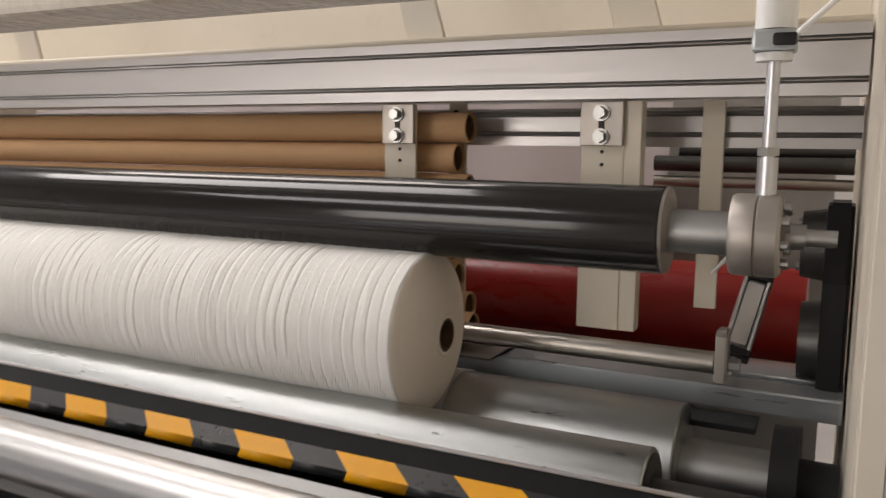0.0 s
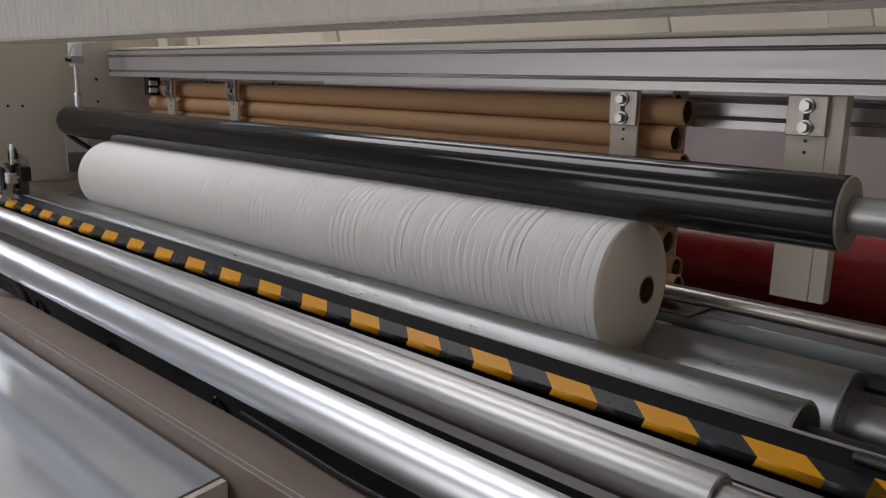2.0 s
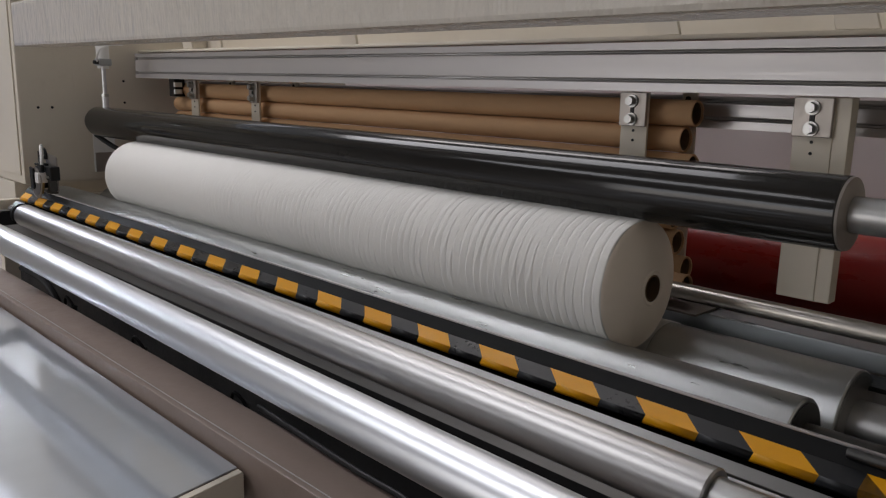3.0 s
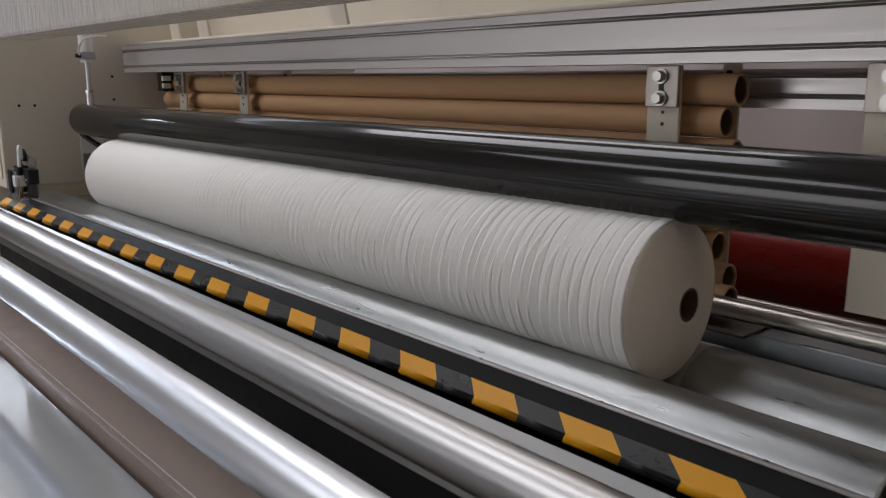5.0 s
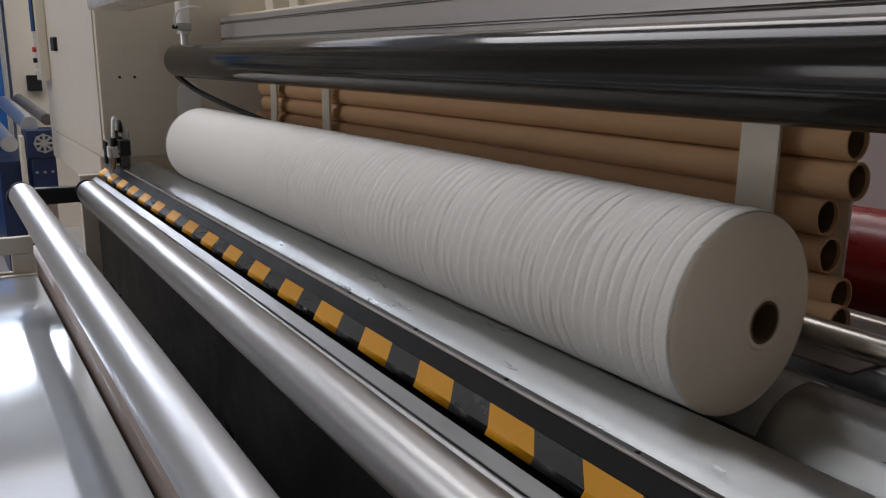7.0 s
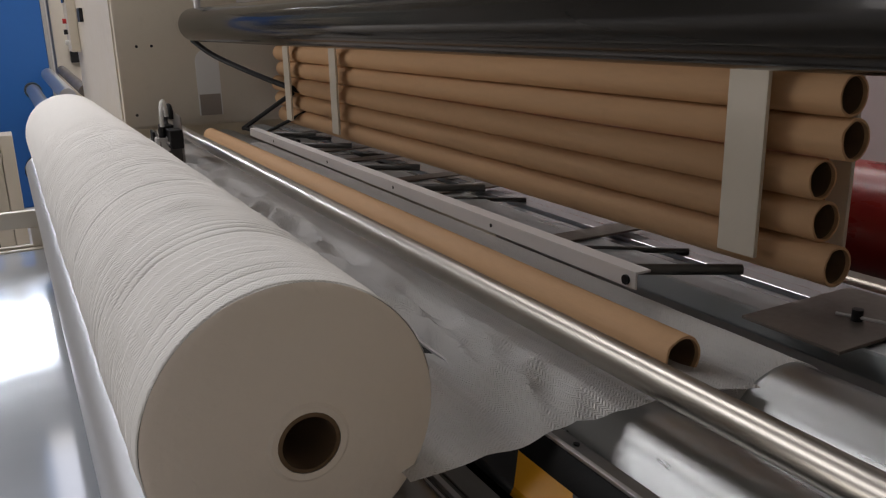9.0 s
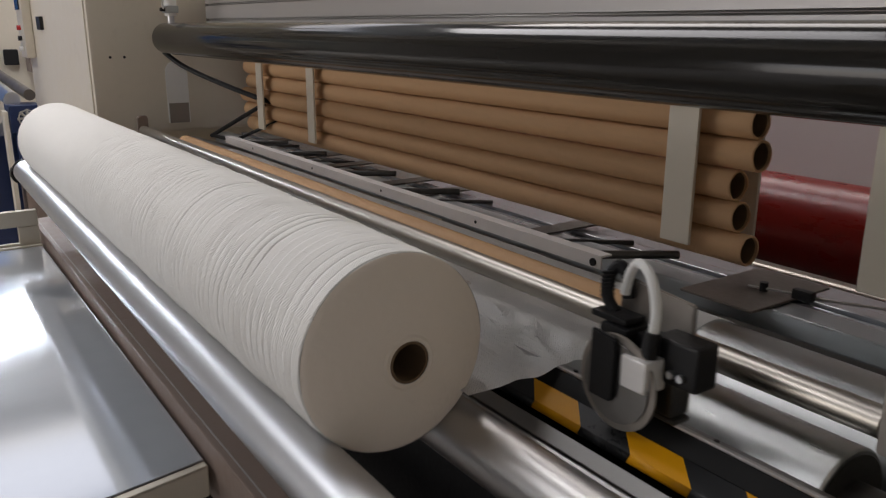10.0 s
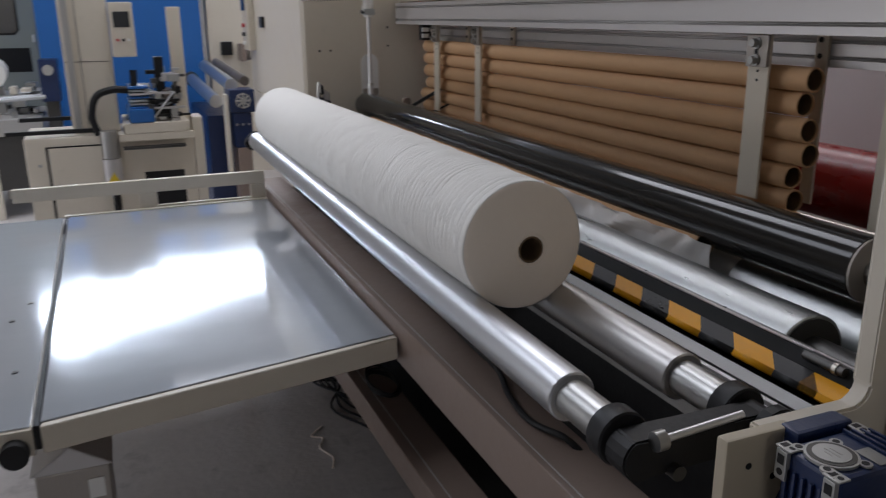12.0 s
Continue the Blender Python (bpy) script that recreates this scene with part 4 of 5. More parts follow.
part("warning_sign", slab([(-0.115, 0.63), (-0.045, 0.63), (-0.08, 0.69)], "x", 0.352, 0.354), SIGN, rg)
part("standpipe", rod((0.29, -0.08, 0.0), (0.29, -0.08, 0.545), 0.02, 16), BLACK, m2)
for k in range(4):
    part("bolt", rod((0.2505, -0.52, 0.15 + 0.2 * k), (0.257, -0.52, 0.15 + 0.2 * k), 0.012, 8), CHROME_DULL, m2)
part("side_leg", box(0.05, 0.26, 0.462, 0.53, 0.0, 1.02, 0.006), CREAM, m2)
part("tray_lip", box(0.26, 0.30, -0.02, 0.46, 0.88, 0.93, 0.004), CREAM, m2)
part("feed_plate", slab([(0.24, 1.20), (0.40, 1.30), (0.40, 1.32), (0.24, 1.22)], "x", -0.12, 0.05, 0.002), ALU, m2)
part("lever", rod((0.18, 0.26, 1.18), (0.16, 0.10, 1.26), 0.012, 10), CHROME, m2)
part("lever", rod((0.2, 0.34, 1.12), (0.18, 0.40, 1.30), 0.01, 10), DARK_STEEL, m2)
for k in range(4):
    part("cross_bar", box(0.21, 0.24, 0.2, 0.46 - 0.03 * k, 1.03 + 0.05 * k, 1.045 + 0.05 * k, 0.002), (BLACK, ALU)[k % 2], m2)
part("bracket", box(-0.1, 0.16, 0.30, 0.36, 1.11, 1.20, 0.006), CREAM_SHADED, m2)
bc = thing("blue_cabinet", "tall blue-painted steel machine cabinet", "cabinet", (-8.2, 0, 0))
part("cabinet", box(-0.8, 0, -0.62, 0.93, 0, 2.6, 0.015), BLUE, bc)
part("top_cap", box(-0.8, 0.02, -0.64, 0.95, 2.602, 2.65, 0.008), CREAM, bc)
part("edge_trim", box(-0.02, 0.012, 0.935, 0.965, 0, 2.6, 0.004), GREY, bc)
ub = thing("embossing_unit", "roller unit with blue gearbox and white handwheel", "roller unit", (-6.3, 0.62, 0))
part("gearbox", box(-0.14, 0.1, 0.28, 0.44, 0.60, 0.90, 0.015), NAVY, ub)
part("head_plate", box(-0.16, 0.12, 0.26, 0.47, 0.901, 1.09, 0.01), NAVY, ub)
part("end_plate", box(-0.05, 0.09, 0.225, 0.255, 0.30, 1.05, 0.006), CREAM, ub)
part("base_box", box(-1.5, -0.2, 0.1, 0.44, 0.0, 0.85, 0.01), NAVY, ub)
for k in range(3):
    part("side_screw", rod((0.1, 0.31 + 0.05 * k, 0.8), (0.112, 0.31 + 0.05 * k, 0.8), 0.010, 8), CHROME_DULL, ub)
hw = part("handwheel", rod((0.121, 0.37, 1.0), (0.15, 0.37, 1.0), 0.022, 20), GREY, ub, "grey lobed handwheel")
part("wheel_rim", turn_x([(0.13, 0.062), (0.142, 0.062), (0.142, 0.053), (0.13, 0.053), (0.13, 0.062)], 32, y=0.37, z=1.0), GREY, hw)
for k in range(8):
    a = k * math.pi / 4
    part("lobe", rod((0.134, 0.37 + 0.02 * math.cos(a), 1.0 + 0.02 * math.sin(a)), (0.134, 0.37 + 0.066 * math.cos(a), 1.0 + 0.066 * math.sin(a)), 0.009, 8), GREY, hw)
part("frame_leg", box(-0.15, 0.1, 0.30, 0.42, 0.0, 0.599, 0.006), CREAM_SHADED, ub)
for k, (yy, zz) in enumerate(((0.17, 0.99), (0.305, 1.12), (0.42, 1.15))):
    part("feed_roller", rod((-1.6, yy - 0.03, zz + 0.08), (-0.03, yy, zz), 0.055 if k < 2 else 0.04, 28), CHROME if k < 2 else STRAP, ub, "bright steel feed roller" if k < 2 else "dark chain roller")
part("roller_bearing", rod((-1.68, 0.14, 1.07), (-1.601, 0.14, 1.07), 0.07, 20), DARK_STEEL, ub)
panel2 = thing("machine_panel", "beige painted upright machine panel behind the rollers", "machine panel", (-8.3, 1.0, 0))
part("panel", box(-0.3, 0.0, 0.0, 1.6, 0.0, 2.4, 0.01), CREAM, panel2)
part("valve_block", box(0.001, 0.06, 0.12, 0.24, 1.28, 1.42, 0.01), BLACK, panel2)
part("cross_roller", rod((0.2, 0.35, 1.3), (0.2, 1.5, 1.3), 0.07, 24), STRAP, panel2)
part("roller_bracket", box(0.001, 0.26, 0.30, 0.345, 1.22, 1.40, 0.006), CREAM_SHADED, panel2)
part("roller_bracket", box(0.001, 0.26, 1.505, 1.55, 1.22, 1.40, 0.006), CREAM_SHADED, panel2)
fm = thing("far_machine", "grey machine housing with a small rounded window", "machine", (-9.5, -1.45, 0))
part("housing", box(-0.8, 0.0, -1.2, 0.75, 0, 3.0, 0.02), GREENGREY, fm)
wp = part("window_pane", slab([(0.25, 1.52), (0.52, 1.52), (0.56, 1.56), (0.56, 1.86), (0.52, 1.90), (0.25, 1.90)], "x", 0.001, 0.012, 0.003), GLASS_DARK, fm)
part("window_seal", slab([(0.23, 1.50), (0.53, 1.50), (0.58, 1.55), (0.58, 1.87), (0.53, 1.92), (0.23, 1.92)], "x", 0.0005, 0.004, 0.001), BLACK, wp)
part("latch", box(0.001, 0.03, 0.70, 0.72, 1.42, 1.50, 0.003), WHITEPL, fm)
part("recess", box(0.001, 0.004, 0.3, 0.66, 1.1, 1.36), BLACK, fm)
cv2 = thing("conveyor", "low roller conveyor with a white paper roll", "conveyor", (-7.4, -0.85, 0))
part("bed", box(-0.6, 0.5, -0.25, 0.25, 0.72, 0.86, 0.01), GREY, cv2)
for k in range(6):
    part("cross_rod", rod((-0.5 + 0.18 * k, -0.3, 1.0), (-0.5 + 0.18 * k, 0.3, 1.03), 0.018, 12), CHROME, cv2)
sm = part("side_motor", box(0.1, 0.35, 0.27, 0.42, 0.98, 1.34, 0.015), NAVY, cv2)
part("motor_knob", rod((0.351, 0.345, 1.25), (0.38, 0.345, 1.25), 0.045, 12), GREY, sm)
part("motor_leg", box(0.15, 0.3, 0.29, 0.40, 0.0, 0.979, 0.006), DARK_STEEL, cv2)
for x in (-0.5, 0.42):
    part("leg", box(x, x + 0.06, -0.2, -0.14, 0, 0.719, 0.004), CREAM, cv2)
part("stand", box(-0.4, 0.3, -0.55, -0.3, 0.3, 0.85, 0.02), DARK_STEEL, cv2)
for k in range(40):
    cx, cy, cz = cr.uniform(-0.5, 0.5), cr.uniform(-0.5, 0.22), cr.uniform(0.75, 1.08)
    w, d, hh = cr.uniform(0.02, 0.12), cr.uniform(0.01, 0.06), cr.uniform(0.008, 0.04)
    part("machine_part", box(cx - w, cx + w, cy - d, cy + d, cz - hh, cz + hh, 0.004), (BLACK, DARK_STEEL, GREY, CHROME_DULL, CREAM)[k % 5], cv2)
part("dark_skirt", box(-0.55, 0.45, -0.5, 0.24, 0.25, 0.715, 0.01), DARK_STEEL, cv2)
part("paper_roll", rod((-0.5, -0.16, 1.215), (0.15, -0.12, 1.215), 0.12, 32), PAPER, cv2)
part("roll_support", box(-0.1, 0.02, -0.25, -0.05, 0.861, 1.10, 0.004), GREY, cv2)
bh = thing("blue_hoses", "thin blue air hoses beside the table", "hose", (-3.3, -0.75, 0.9))
part("hose", hose([(0.1, -0.1, 0.0), (0.0, 0.02, -0.06), (-0.05, 0.08, -0.2), (-0.03, 0.12, -0.5), (0.0, 0.1, -0.9)], 0.008), BLUE, bh)
part("hose", hose([(0.12, -0.12, 0.02), (0.03, 0.0, -0.03), (-0.02, 0.05, -0.2), (0.01, 0.1, -0.5), (0.04, 0.08, -0.9)], 0.008), BLUE, bh)

# lift cylinders above the pressure roller
for x in (-0.125, -3.42):
    lc = thing("lift_cylinder", "white pneumatic lift cylinder with a blue-grey head", "cylinder", (x, 1.25, 1.675))
    part("barrel", rod((0, 0, 0.0425), (0, 0, 0.73), 0.027, 32), WHITEPL, lc)
    part("head", box(-0.028, 0.028, -0.028, 0.028, 0.012, 0.042, 0.005), STEELBLUE, lc)
    part("nose", rod((0, 0, 0.0), (0, 0, 0.0115), 0.024, 24), WHITEPL, lc)
    fit = part("elbow_fitting", box(0.0, 0.03, -0.046, -0.0285, 0.018, 0.034, 0.004), BLACK, lc)
    part("air_hose", hose([(0.028, -0.037, 0.03), (0.05, -0.045, 0.05), (0.09, -0.04, 0.085), (0.118, 0.0, 0.10), (0.121, 0.04, 0.10)], 0.004), WHITEPL, fit)


# ---- moving things ----
PRESS = thing("pressure_roller", "glossy black rubber pressure roller with grey end caps", "roller", (0, 1.25, 1.437))
PRR = 0.066
part("rubber_cover", turn_x(shell(-3.50, -0.261, PRR, 0.002), 80), RUBBER, PRESS)
part("end_cap", turn_x([(-0.2605, 0), (-0.2605, PRR - 0.001), (-0.256, PRR - 0.002), (-0.252, 0.036), (-0.252, 0)], 64), ZINC, PRESS, "grey machined end cap")
part("shaft", turn_x([(-0.2515, 0), (-0.2515, 0.032), (-0.168, 0.032), (-0.168, 0)], 40), CHROME_DULL, PRESS)
hs = part("bearing_housing", turn_x([(-0.1675, 0), (-0.1675, 0.056), (-0.163, 0.059), (-0.135, 0.059), (-0.134, 0.056), (-0.131, 0.059), (-0.105, 0.059), (-0.10, 0.054), (-0.10, 0)], 48), ZINC, PRESS)
for k in range(8):
    a = k * math.pi / 4 + 0.2
    part("cap_screw", rod((-0.10, 0.042 * math.cos(a), 0.042 * math.sin(a)), (-0.090, 0.042 * math.cos(a), 0.042 * math.sin(a)), 0.007, 10), CHROME_DULL, hs)
part("guide_pin", turn_x([(-0.0895, 0), (-0.0895, 0.018), (-0.07, 0.018), (-0.07, 0.012), (-0.03, 0.012), (-0.03, 0)], 24), CHROME_DULL, PRESS)
for x in (-0.125, -3.56):
    rd = part("piston_rod", rod((x if x > -1 else -3.42, 0, 0.10), (x if x > -1 else -3.42, 0, 0.60), 0.009, 16), CHROME, PRESS)
    part("rod_clevis", rod((x if x > -1 else -3.42, 0, 0.055), (x if x > -1 else -3.42, 0, 0.11), 0.014, 16), CHROME, rd)
    part("lock_nut", rod((x if x > -1 else -3.42, 0, 0.112), (x if x > -1 else -3.42, 0, 0.124), 0.016, 6), CHROME_DULL, rd)
part("air_hose", hose([(-3.53, -0.01, -0.06), (-3.45, 0.05, -0.12), (-3.3, 0.14, -0.18), (-3.1, 0.22, -0.23), (-2.98, 0.26, -0.25)], 0.011), BLACK, PRESS, "black hose")
part("end_collar", turn_x([(-3.535, 0), (-3.535, 0.05), (-3.53, 0.056), (-3.5005, 0.056), (-3.5005, 0)], 40), DARK_STEEL, PRESS)

# the log
LR, LX0, LX1 = 0.1385, -3.05, -0.640
LOG = thing("paper_log", "large white tissue paper log with ribbed wrinkles", "paper roll", (0, 1.215, 1.24))
bm = bmesh.new()
nx, seg = 1300, 84
rings = []
wr = np.random.RandomState(4)
ridge = np.zeros(nx + 1)
xs = np.linspace(LX0, LX1, nx + 1)
x = -2.40
while x < LX1 - 0.03:
    amp = 0.0025 * min(1.0, max(0.12, (x + 2.45) / 0.6)) * wr.uniform(0.6, 1.15) * (1.0 if x < -0.8 else 0.7)
    d = xs - x
    ridge += amp * np.where(d < 0, np.exp(-(d / 0.0014) ** 2), np.exp(-d / wr.uniform(0.006, 0.012)))
    x += wr.uniform(0.018, 0.030)
for i, xx in enumerate(xs):
    edge = 0.0015 * max(0.0, 1 - min(xx - LX0, LX1 - xx) / 0.003)
    ring = []
    for k in range(seg):
        a = 2 * math.pi * k / seg
        s = noise.noise(Vector((xx * 3.0, math.cos(a) * 1.3, math.sin(a) * 1.3)))
        f = noise.noise(Vector((xx * 26.0, math.cos(a) * 5, math.sin(a) * 5)))
        g = max(0.4, 1.0 + 0.3 * noise.noise(Vector((xx * 2.2 + 7, math.cos(a) * 0.9, math.sin(a) * 0.9))) + 0.7 * noise.noise(Vector((xx * 18, math.cos(a) * 3.2, math.sin(a) * 3.2 + 4))))
        sh = xx + 0.016 * math.sin(a + xx) + 0.006 * noise.noise(Vector((xx * 5, math.cos(a) * 2.4, math.sin(a) * 2.4)))
        rid = np.interp(sh, xs, ridge)
        r = LR + 0.0009 * s + 0.0005 * f + rid * g - 0.001 - edge
        ring.append(bm.verts.new((xx, r * math.cos(a), r * math.sin(a))))
    rings.append(ring)
for a, b in zip(rings, rings[1:]):
    for k in range(seg):
        bm.faces.new((a[k], b[k], b[(k + 1) % seg], a[(k + 1) % seg]))
part("paper_wrap", bm, PAPER, LOG)
prof = [(LX1 + 0.0, LR - 0.0028), (LX1 + 0.001, LR - 0.004)]
wr = np.random.RandomState(9)
r = 0.1305
while r > 0.036:
    prof.append((LX1 + wr.uniform(-0.00018, 0.00018) + 0.034 * (1 - (r / LR) ** 2), r))
    r -= wr.uniform(0.002, 0.005)
prof += [(LX1 + 0.034, 0.034), (LX1 + 0.033, 0.0285)]
part("end_face", turn_x(prof, 72), PAPER_END, LOG, "smooth cut paper end with faint rings")
part("end_face", turn_x([(LX0, LR - 0.0045), (LX0 - 0.002, 0.06), (LX0, 0.0285)], 72), PAPER_END, LOG)
# core bore coloured dark to carry the shade of the hole
part("core_tube", turn_x([(LX1 + 0.032, 0.0284), (LX1 + 0.033, 0.0245), (LX1 - 0.6, 0.0245), (LX1 - 0.6, 0.0)], 40), CARD_SHADED, LOG, "cardboard core seen from inside, with its shade in the dark colour")


CUT = 0.992


def web_piece(name, label, x0, x1, y0, y1, origin, seed):
    """A tissue strip from y0 to y1 of the web, its space at the line y = origin; both sides of the cut share one torn line."""
    ob = thing(name, label, "paper web", (0, 0, 0), "web strips")
    bm = bmesh.new()
    nu, nv = max(8, int((x1 - x0) / 0.011)), 26
    grid = []
    for j in range(nv + 1):
        row = []
        for i in range(nu + 1):
            u, v = i / nu, j / nv
            xx = x0 + (x1 - x0) * u
            torn = CUT + 0.004 * noise.noise(Vector((xx * 16, 2, 0))) + 0.0015 * noise.noise(Vector((xx * 90, 2, 0)))
            a0 = torn if y0 == CUT else y0
            a1 = torn if y1 == CUT else y1
            yy = a0 + (a1 - a0) * v
            far = min(1.0, abs(yy - 1.085) / 0.05)
            zz = far * (0.006 * noise.noise(Vector((xx * 3.5, yy * 8, 8))) + 0.006 * noise.noise(Vector((xx * 9, yy * 14, seed))))
            fold = noise.noise(Vector((xx * 7 + yy * 14, yy * 5 - xx * 4, 3)))
            zz += 0.030 * far * (0.6 - 2 * abs(fold)) * math.exp(-((yy - CUT) / 0.09) ** 2) + 0.0025 * noise.noise(Vector((xx * 30, yy * 24, 3)))
            zz *= min(1.0, 0.35 + (-0.612 - xx) / 0.15)
            zz -= 0.30 * max(0.0, yy - 1.13) ** 1.15
            row.append(bm.verts.new((xx, yy - origin, zz)))
        grid.append(row)
    for j in range(nv):
        for i in range(nu):
            bm.faces.new((grid[j][i], grid[j][i + 1], grid[j + 1][i + 1], grid[j + 1][i]))
    part("sheet", bm, PAPER_WEB, ob)
    return ob


SEGX = [-3.05, -2.45, -1.85, -1.25, -0.612]
WEB_FRONT = [web_piece("web_tail", "crumpled white tissue tail hanging from the log", a - 0.001, b, 0.795, CUT, 0.80, 3) for a, b in zip(SEGX, SEGX[1:])]
WEB_BACK = [web_piece("web_strip", "crumpled white tissue web lying over the drums", a - 0.001, b, CUT, 1.275, 1.215, 3) for a, b in zip(SEGX, SEGX[1:])]
# web lying on the rear drum
wrapd = thing("drum_web", "tissue web wrapped over the rear winding drum", "paper web", (0, DY2, DZ2))
bm = bmesh.new()
grid = []
for j in range(25):
    a = radians(150 - 120 * j / 24)
    grid.append([bm.verts.new((SEGX[0] + (SEGX[-1] - 0.02 - SEGX[0]) * i / 160, (DR2 + 0.0025 + 0.001 * noise.noise(Vector((i * 0.3, j * 0.5, 2)))) * math.cos(a),
                 (DR2 + 0.0025 + 0.001 * noise.noise(Vector((i * 0.3, j * 0.5, 2)))) * math.sin(a))) for i in range(161)])
for j in range(24):
    for i in range(160):
        bm.faces.new((grid[j][i], grid[j][i + 1], grid[j + 1][i + 1], grid[j + 1][i]))
part("sheet", bm, PAPER_WEB, wrapd)

# kicker bar
KICK = thing("kicker_bar", "polished steel kicker bar with end brackets", "bar", (0, 1.45, 1.187))
part("bar", turn_x(shell(-3.40, -0.205, 0.0195, 0.002), 32), SHINY, KICK)
for x in (-0.2045, -3.421):
    part("end_bracket", slab([(-0.022, -0.03), (0.022, -0.03), (0.022, 0.055), (0.012, 0.062), (-0.012, 0.062), (-0.022, 0.055)], "x", x, x + 0.02, 0.003), CREAM_SHADED if x < -1 else ZINC, KICK)
part("bracket_bolt", rod((-0.184, 0, 0), (-0.165, 0, 0), 0.012, 6), CHROME_DULL, KICK)
# core pusher
PUSH = thing("core_pusher", "aluminium angle bar on black arms below the tubes", "pusher", (0, 1.47, 1.175))
part("angle_bar", slab([(0.0, 0.0), (0.004, 0.0), (0.004, 0.024), (0.03, 0.024), (0.03, 0.028), (0.0, 0.028)], "x", -3.02, -0.885, 0.0006), BRIGHT_ALU, PUSH)
for x in (-2.72, -2.2, -1.75, -1.3):
    part("bolt_hole", rod((x, -0.001, 0.014), (x, 0.0, 0.014), 0.004, 10), BLACK, PUSH)
for x in (-2.95, -2.6, -2.1, -1.75, -0.96):
    part("arm", rod((x, 0.005, 0.013), (x + 0.10, 0.20, 0.006), 0.009, 14), DARK_STEEL, PUSH)
part("end_bolt", rod((-0.905, -0.004, 0.012), (-0.905, 0.0, 0.012), 0.008, 14), BLACK, PUSH)

# travelling knife
KNIFE = thing("knife_carriage", "black travelling knife carriage with hoses and silver valve block", "knife carriage", (-3.38, 0.995, 1.158))
part("back_plate", slab([(-0.067, 0.02), (0.044, 0.02), (0.044, 0.150), (-0.052, 0.158), (-0.067, 0.152)], "y", 0.0, 0.005, 0.002), ZINC, KNIFE)
part("body", box(-0.056, -0.013, -0.045, -0.0005, 0.03, 0.112, 0.005), BLACK, KNIFE)
part("top_bracket", box(-0.075, -0.02, -0.04, -0.006, 0.113, 0.121, 0.002), BLACK, KNIFE)
part("clamp", box(0.02, 0.080, -0.036, -0.0005, 0.066, 0.118, 0.004), BLACK, KNIFE)
part("bridge", box(-0.0125, 0.0195, -0.03, -0.0005, 0.045, 0.108, 0.003), BLACK, KNIFE)
part("lower_jaw", box(0.022, 0.046, -0.03, -0.0005, 0.022, 0.0655, 0.004), DARK_STEEL, KNIFE)
blk = part("valve_block", box(0.0, 0.036, -0.066, -0.031, 0.056, 0.094, 0.003), BRIGHT_ALU, KNIFE, "silver valve block")
for x in (0.048, 0.062):
    part("screw", rod((x, -0.0365, 0.08), (x, -0.042, 0.08), 0.0045, 10), CHROME, KNIFE)
nozzle = bmesh.new()
for r0, r1, z0, z1 in ((0.009, 0.009, 0.044, 0.0555), (0.0085, 0.003, 0.022, 0.0438), (0.003, 0.002, 0.014, 0.0219)):
    bmesh.ops.create_cone(nozzle, cap_ends=True, segments=20, radius1=r1, radius2=r0, depth=z1 - z0, matrix=Matrix.Translation((0.024, -0.048, (z0 + z1) / 2)))
part("nozzle", nozzle, BRASS, blk, "brass air nozzle")
KNIFE.scale = (1.12, 1.12, 1.12)
ring = [(0.058 * math.cos(radians(a)), 0.058 * math.sin(radians(a))) for a in range(0, 360, 8)]
part("blade_guard", slab([(-0.012 + u, 0.053 + v) for u, v in ring], "y", -0.058, -0.0545, 0.001), ZINC, KNIFE)
part("blade", slab([(-0.012 + 0.84 * u, 0.053 + 0.84 * v) for u, v in ring], "y", -0.0605, -0.0585), GUARD, KNIFE)
part("blade_cover", slab([(-0.046, 0.03), (-0.013, 0.03), (-0.008, 0.04), (-0.008, 0.108), (-0.046, 0.112)], "y", -0.068, -0.061, 0.002), BLACK, KNIFE)
part("white_hose", hose([(0.026, -0.046, 0.115), (0.027, -0.045, 0.15), (0.012, -0.04, 0.182), (-0.014, -0.03, 0.190), (-0.034, -0.022, 0.172), (-0.042, -0.02, 0.145)], 0.0058), WHITEPL, KNIFE, "white air hose")
part("hose_nut", rod((0.024, -0.048, 0.0945), (0.026, -0.046, 0.124), 0.0095, 14), BLACK, KNIFE)
part("black_hose", hose([(-0.055, -0.02, 0.118), (-0.068, -0.02, 0.132), (-0.073, -0.016, 0.155), (-0.064, -0.008, 0.172), (-0.052, -0.006, 0.16), (-0.048, -0.006, 0.135)], 0.0075), BLACK, KNIFE, "black ribbed hose")
for k in range(7):
    part("hose_rib", rod((-0.0712, -0.018, 0.134 + 0.0048 * k), (-0.0718, -0.018, 0.1362 + 0.0048 * k), 0.0088, 12), BLACK, KNIFE)
part("runner", box(-0.05, 0.05, -0.028, -0.0005, 0.014, 0.021, 0.003), DARK_STEEL, KNIFE)


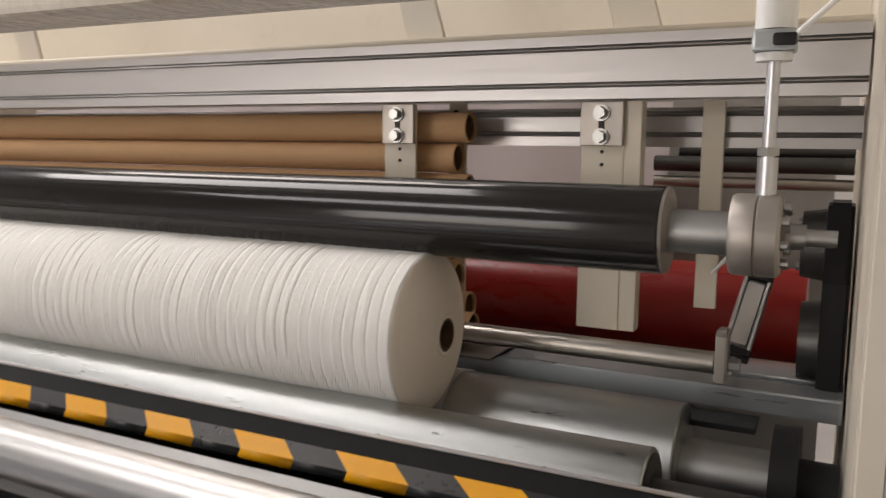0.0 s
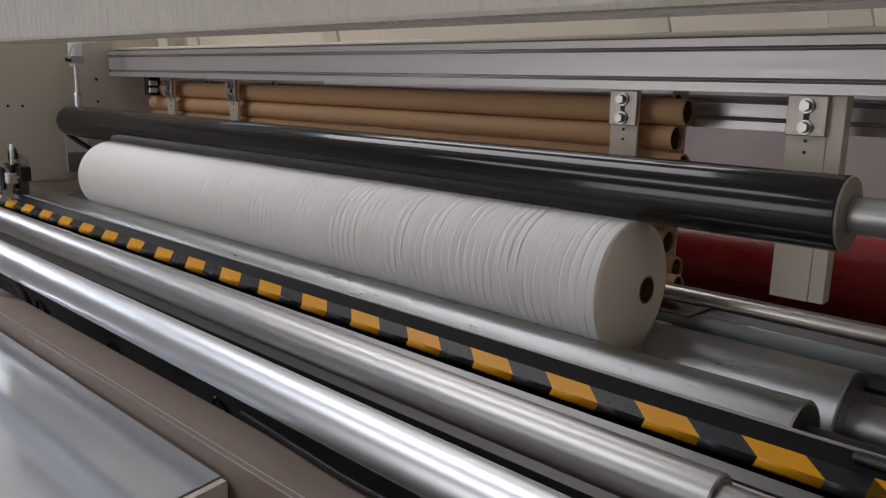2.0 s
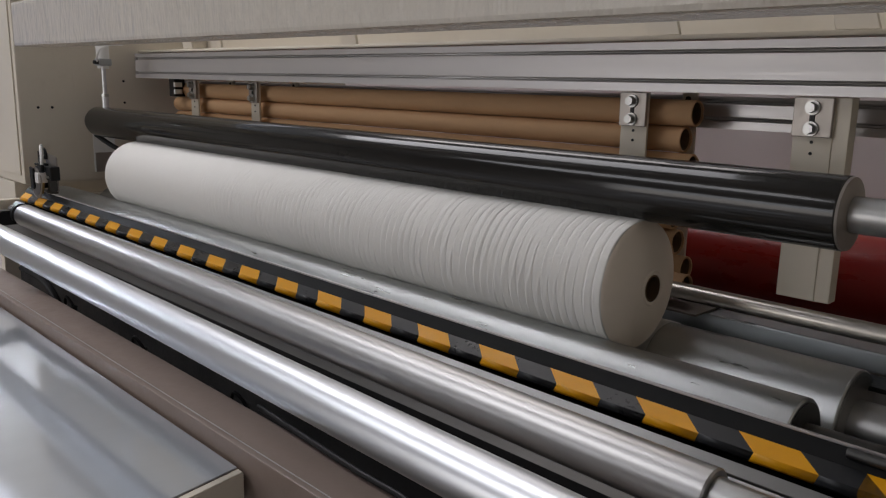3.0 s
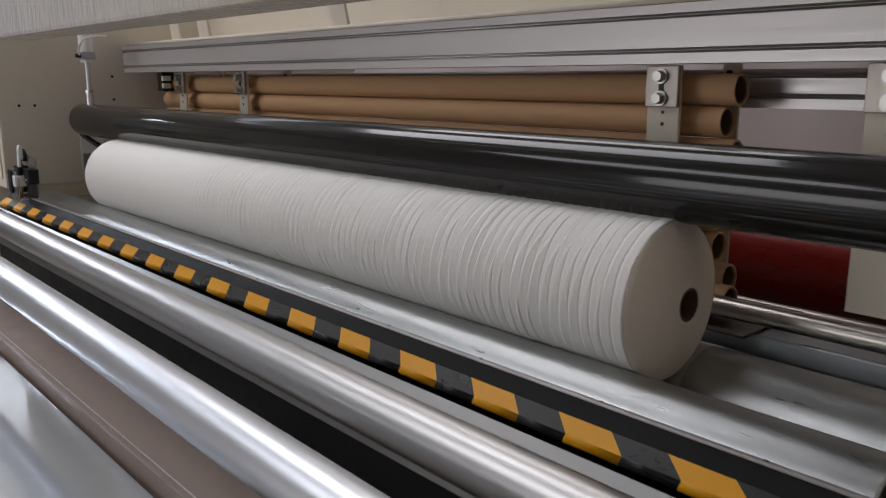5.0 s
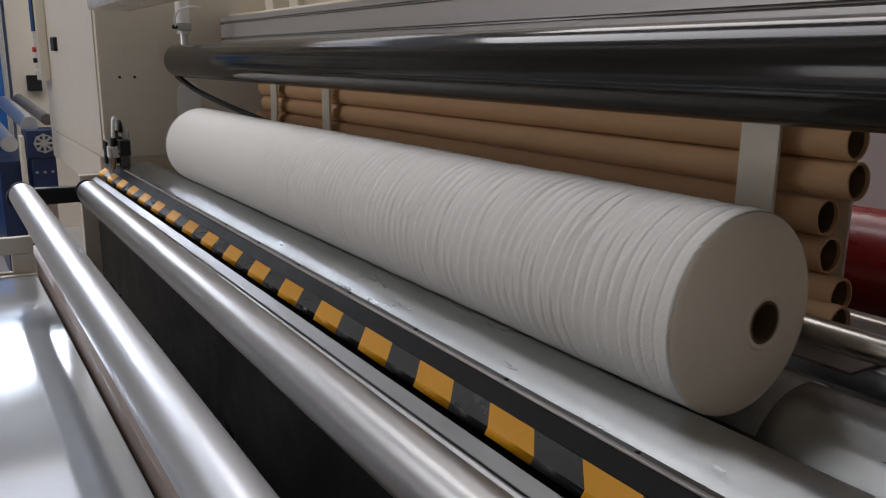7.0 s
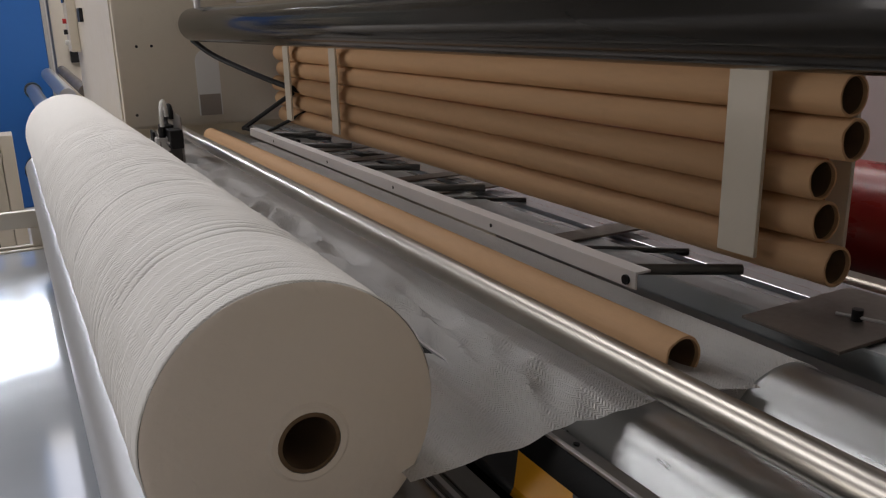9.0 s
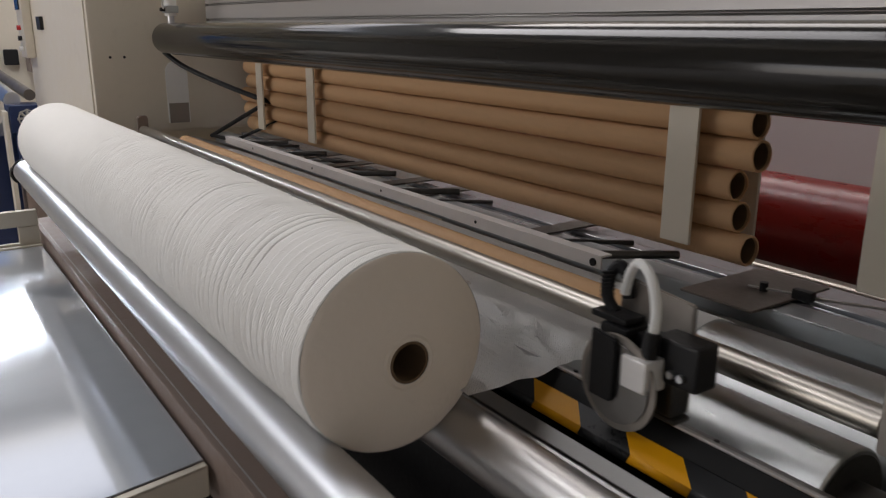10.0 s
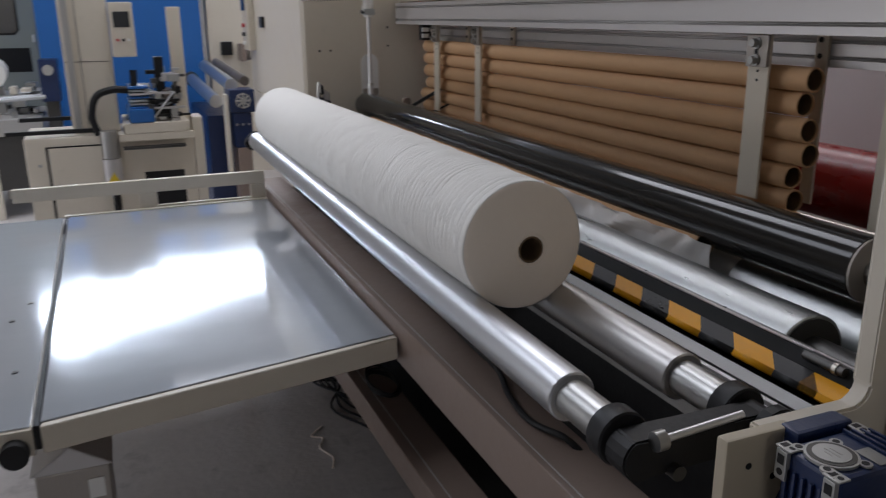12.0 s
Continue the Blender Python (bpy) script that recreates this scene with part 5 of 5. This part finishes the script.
def motions():
    # pressure roller: rests on the log, lifts clear, comes down on the new core
    press = [(0, 1.434), (1.5, 1.438), (3.5, 1.441), (5.0, 1.441), (5.2, 1.445), (5.4, 1.468), (5.5, 1.484), (5.6, 1.522), (5.8, 1.553), (6.0, 1.561),
             (6.5, 1.567), (8.0, 1.575), (9.0, 1.581), (10.7, 1.581), (10.85, 1.568), (11.0, 1.535), (11.2, 1.42), (11.35, 1.325), (11.5, 1.266), (11.7, 1.22), (12.0, 1.212)]
    walk(PRESS, [(t, pose(0, 1.25, z)) for t, z in press])
    # log: spins down, then is rolled out over the front drum on to the delivery rollers
    rows, a = [], 0.0
    for k in range(0, 53):
        rows.append((k * 0.1, pose(0, 1.218, 1.240 + 0.0075 * k / 53, a)))
        a -= 55 if k < 34 else 55 * (53 - k) / 19.0
    a0 = a
    for t, y, z in ((6.0, 1.218, 1.2475), (6.85, 1.216, 1.249), (7.0, 1.200, 1.262), (7.1, 1.148, 1.278), (7.2, 1.095, 1.287), (7.4, 0.99, 1.291), (7.6, 0.90, 1.289), (7.8, 0.823, 1.269),
                    (8.0, 0.745, 1.244), (8.2, 0.699, 1.228), (8.8, 0.698, 1.226), (9.6, 0.698, 1.226), (12.0, 0.699, 1.226)):
        rows.append((t, pose(0, y, z, a0 + math.degrees((1.218 - y) / LR))))
    walk(LOG, rows)
    # kicker bar
    kick = [(0, 1.45, 1.187), (6.6, 1.45, 1.187), (6.9, 1.40, 1.20), (7.2, 1.27, 1.235), (7.6, 1.13, 1.222), (8.2, 1.085, 1.205), (8.8, 1.08, 1.200), (9.5, 1.082, 1.200), (10.3, 1.11, 1.203), (10.5, 1.20, 1.205),
            (10.65, 1.27, 1.205), (10.8, 1.40, 1.195), (10.95, 1.45, 1.187), (12, 1.45, 1.187)]
    walk(KICK, [(t, pose(0, y, z)) for t, y, z in kick])
    push = [(0, 1.48, 1.172), (7.6, 1.48, 1.172), (8.2, 1.32, 1.175), (8.8, 1.312, 1.174), (10.1, 1.314, 1.174), (10.3, 1.38, 1.174), (10.5, 1.464, 1.173), (10.8, 1.48, 1.172), (12, 1.48, 1.172)]
    walk(PUSH, [(t, pose(0, y, z)) for t, y, z in push])
    core = [(0, 1.50, 1.185, 0), (7.6, 1.50, 1.185, 0), (7.9, 1.38, 1.185, 80), (8.2, 1.26, 1.172, 150), (8.6, 1.215, 1.159, 200), (10.9, 1.215, 1.157, 210), (11.4, 1.212, 1.155, 240), (12, 1.212, 1.155, 260)]
    walk(NEW_CORE, [(t, pose(-0.685, y, z, a)) for t, y, z, a in core])
    # one more core leaves the rack
    for i, tube in enumerate(TUBES):
        x, y, z = tube.location
        r0 = math.degrees(tube.rotation_euler[0])
        drop = 0.061 if i < 6 else 0.05
        s = 10.75 + 0.02 * (6 - i)
        walk(tube, [(0, pose(x, y, z, r0)), (s, pose(x, y, z, r0)), (s + 0.15, pose(x, y, z - drop * 0.7, r0 - 20)), (s + 0.3, pose(x, y - (0.02 if i == 6 else 0), z - drop, r0 - 30)), (12, pose(x, y - (0.02 if i == 6 else 0), z - drop, r0 - 30))])
    # knife carriage runs across, cuts the web and goes home
    knife = [(0, -3.40), (8.3, -3.40), (8.6, -3.15), (8.8, -2.93), (9.0, -2.695), (9.2, -2.35), (9.5, -1.57), (9.7, -1.12), (9.9, -0.655), (10.0, -0.49), (10.1, -0.47), (10.2, -0.46), (10.5, -0.46), (10.6, -0.50),
             (10.7, -0.62), (10.8, -0.80), (11.0, -1.17), (11.25, -1.75), (11.5, -2.35), (11.8, -3.05), (12.0, -3.38)]
    walk(KNIFE, [(t, pose(x + 0.04, 0.985, 1.138)) for t, x in knife])
    # the web: hangs between the drums, is drawn out under the log, is cut strip by strip
    cut = [9.05, 9.35, 9.65, 9.95]
    for i in range(4):
        c = cut[i]
        walk(WEB_FRONT[i], [(0, pose(0, 1.205, 0.72, 86)), (7.0, pose(0, 1.205, 0.72, 86)), (7.3, pose(0, 1.16, 0.93, 70)), (7.6, pose(0, 1.0, 1.10, 30)), (7.9, pose(0, 0.86, 1.16, 6)), (8.3, pose(0, 0.80, 1.154, 1.2)), (c, pose(0, 0.80, 1.154, 1.2)),
                            (c + 0.25, pose(0, 0.797, 1.135, -8)), (c + 0.6, pose(0, 0.790, 1.122, -7)), (10.7, pose(0, 0.790, 1.124, -6)), (10.85, pose(-0.25, 0.74, 1.10, -60)), (10.95, pose(-0.5, 0.725, 1.085, -84)), (12, pose(-0.5, 0.725, 1.085, -84))])
        walk(WEB_BACK[i], [(0, pose(0, 1.215, 0.93, 84)), (7.4, pose(0, 1.215, 0.93, 84)), (7.7, pose(0, 1.215, 1.10, 60)), (7.95, pose(0, 1.225, 1.15, 8)), (8.3, pose(0, 1.215, 1.1627, 1.2)), (c, pose(0, 1.215, 1.1627, 1.2)),
                           (c + 0.2, pose(0, 1.205, 1.146, 4)), (10.5, pose(0, 1.20, 1.146, 3)), (10.7, pose(0, 1.19, 1.15, -26)), (10.85, pose(0, 1.172, 1.135, -60)), (11.0, pose(0, 1.164, 1.082, -77)), (11.2, pose(0, 1.164, 1.078, -74)),
                           (11.4, pose(0, 1.166, 1.045, -74)), (11.5, pose(0, 1.168, 1.010, -76)), (11.65, pose(0, 1.175, 0.99, -80)), (11.8, pose(0, 1.180, 0.972, -84)), (12, pose(0, 1.180, 0.955, -85))])


motions()
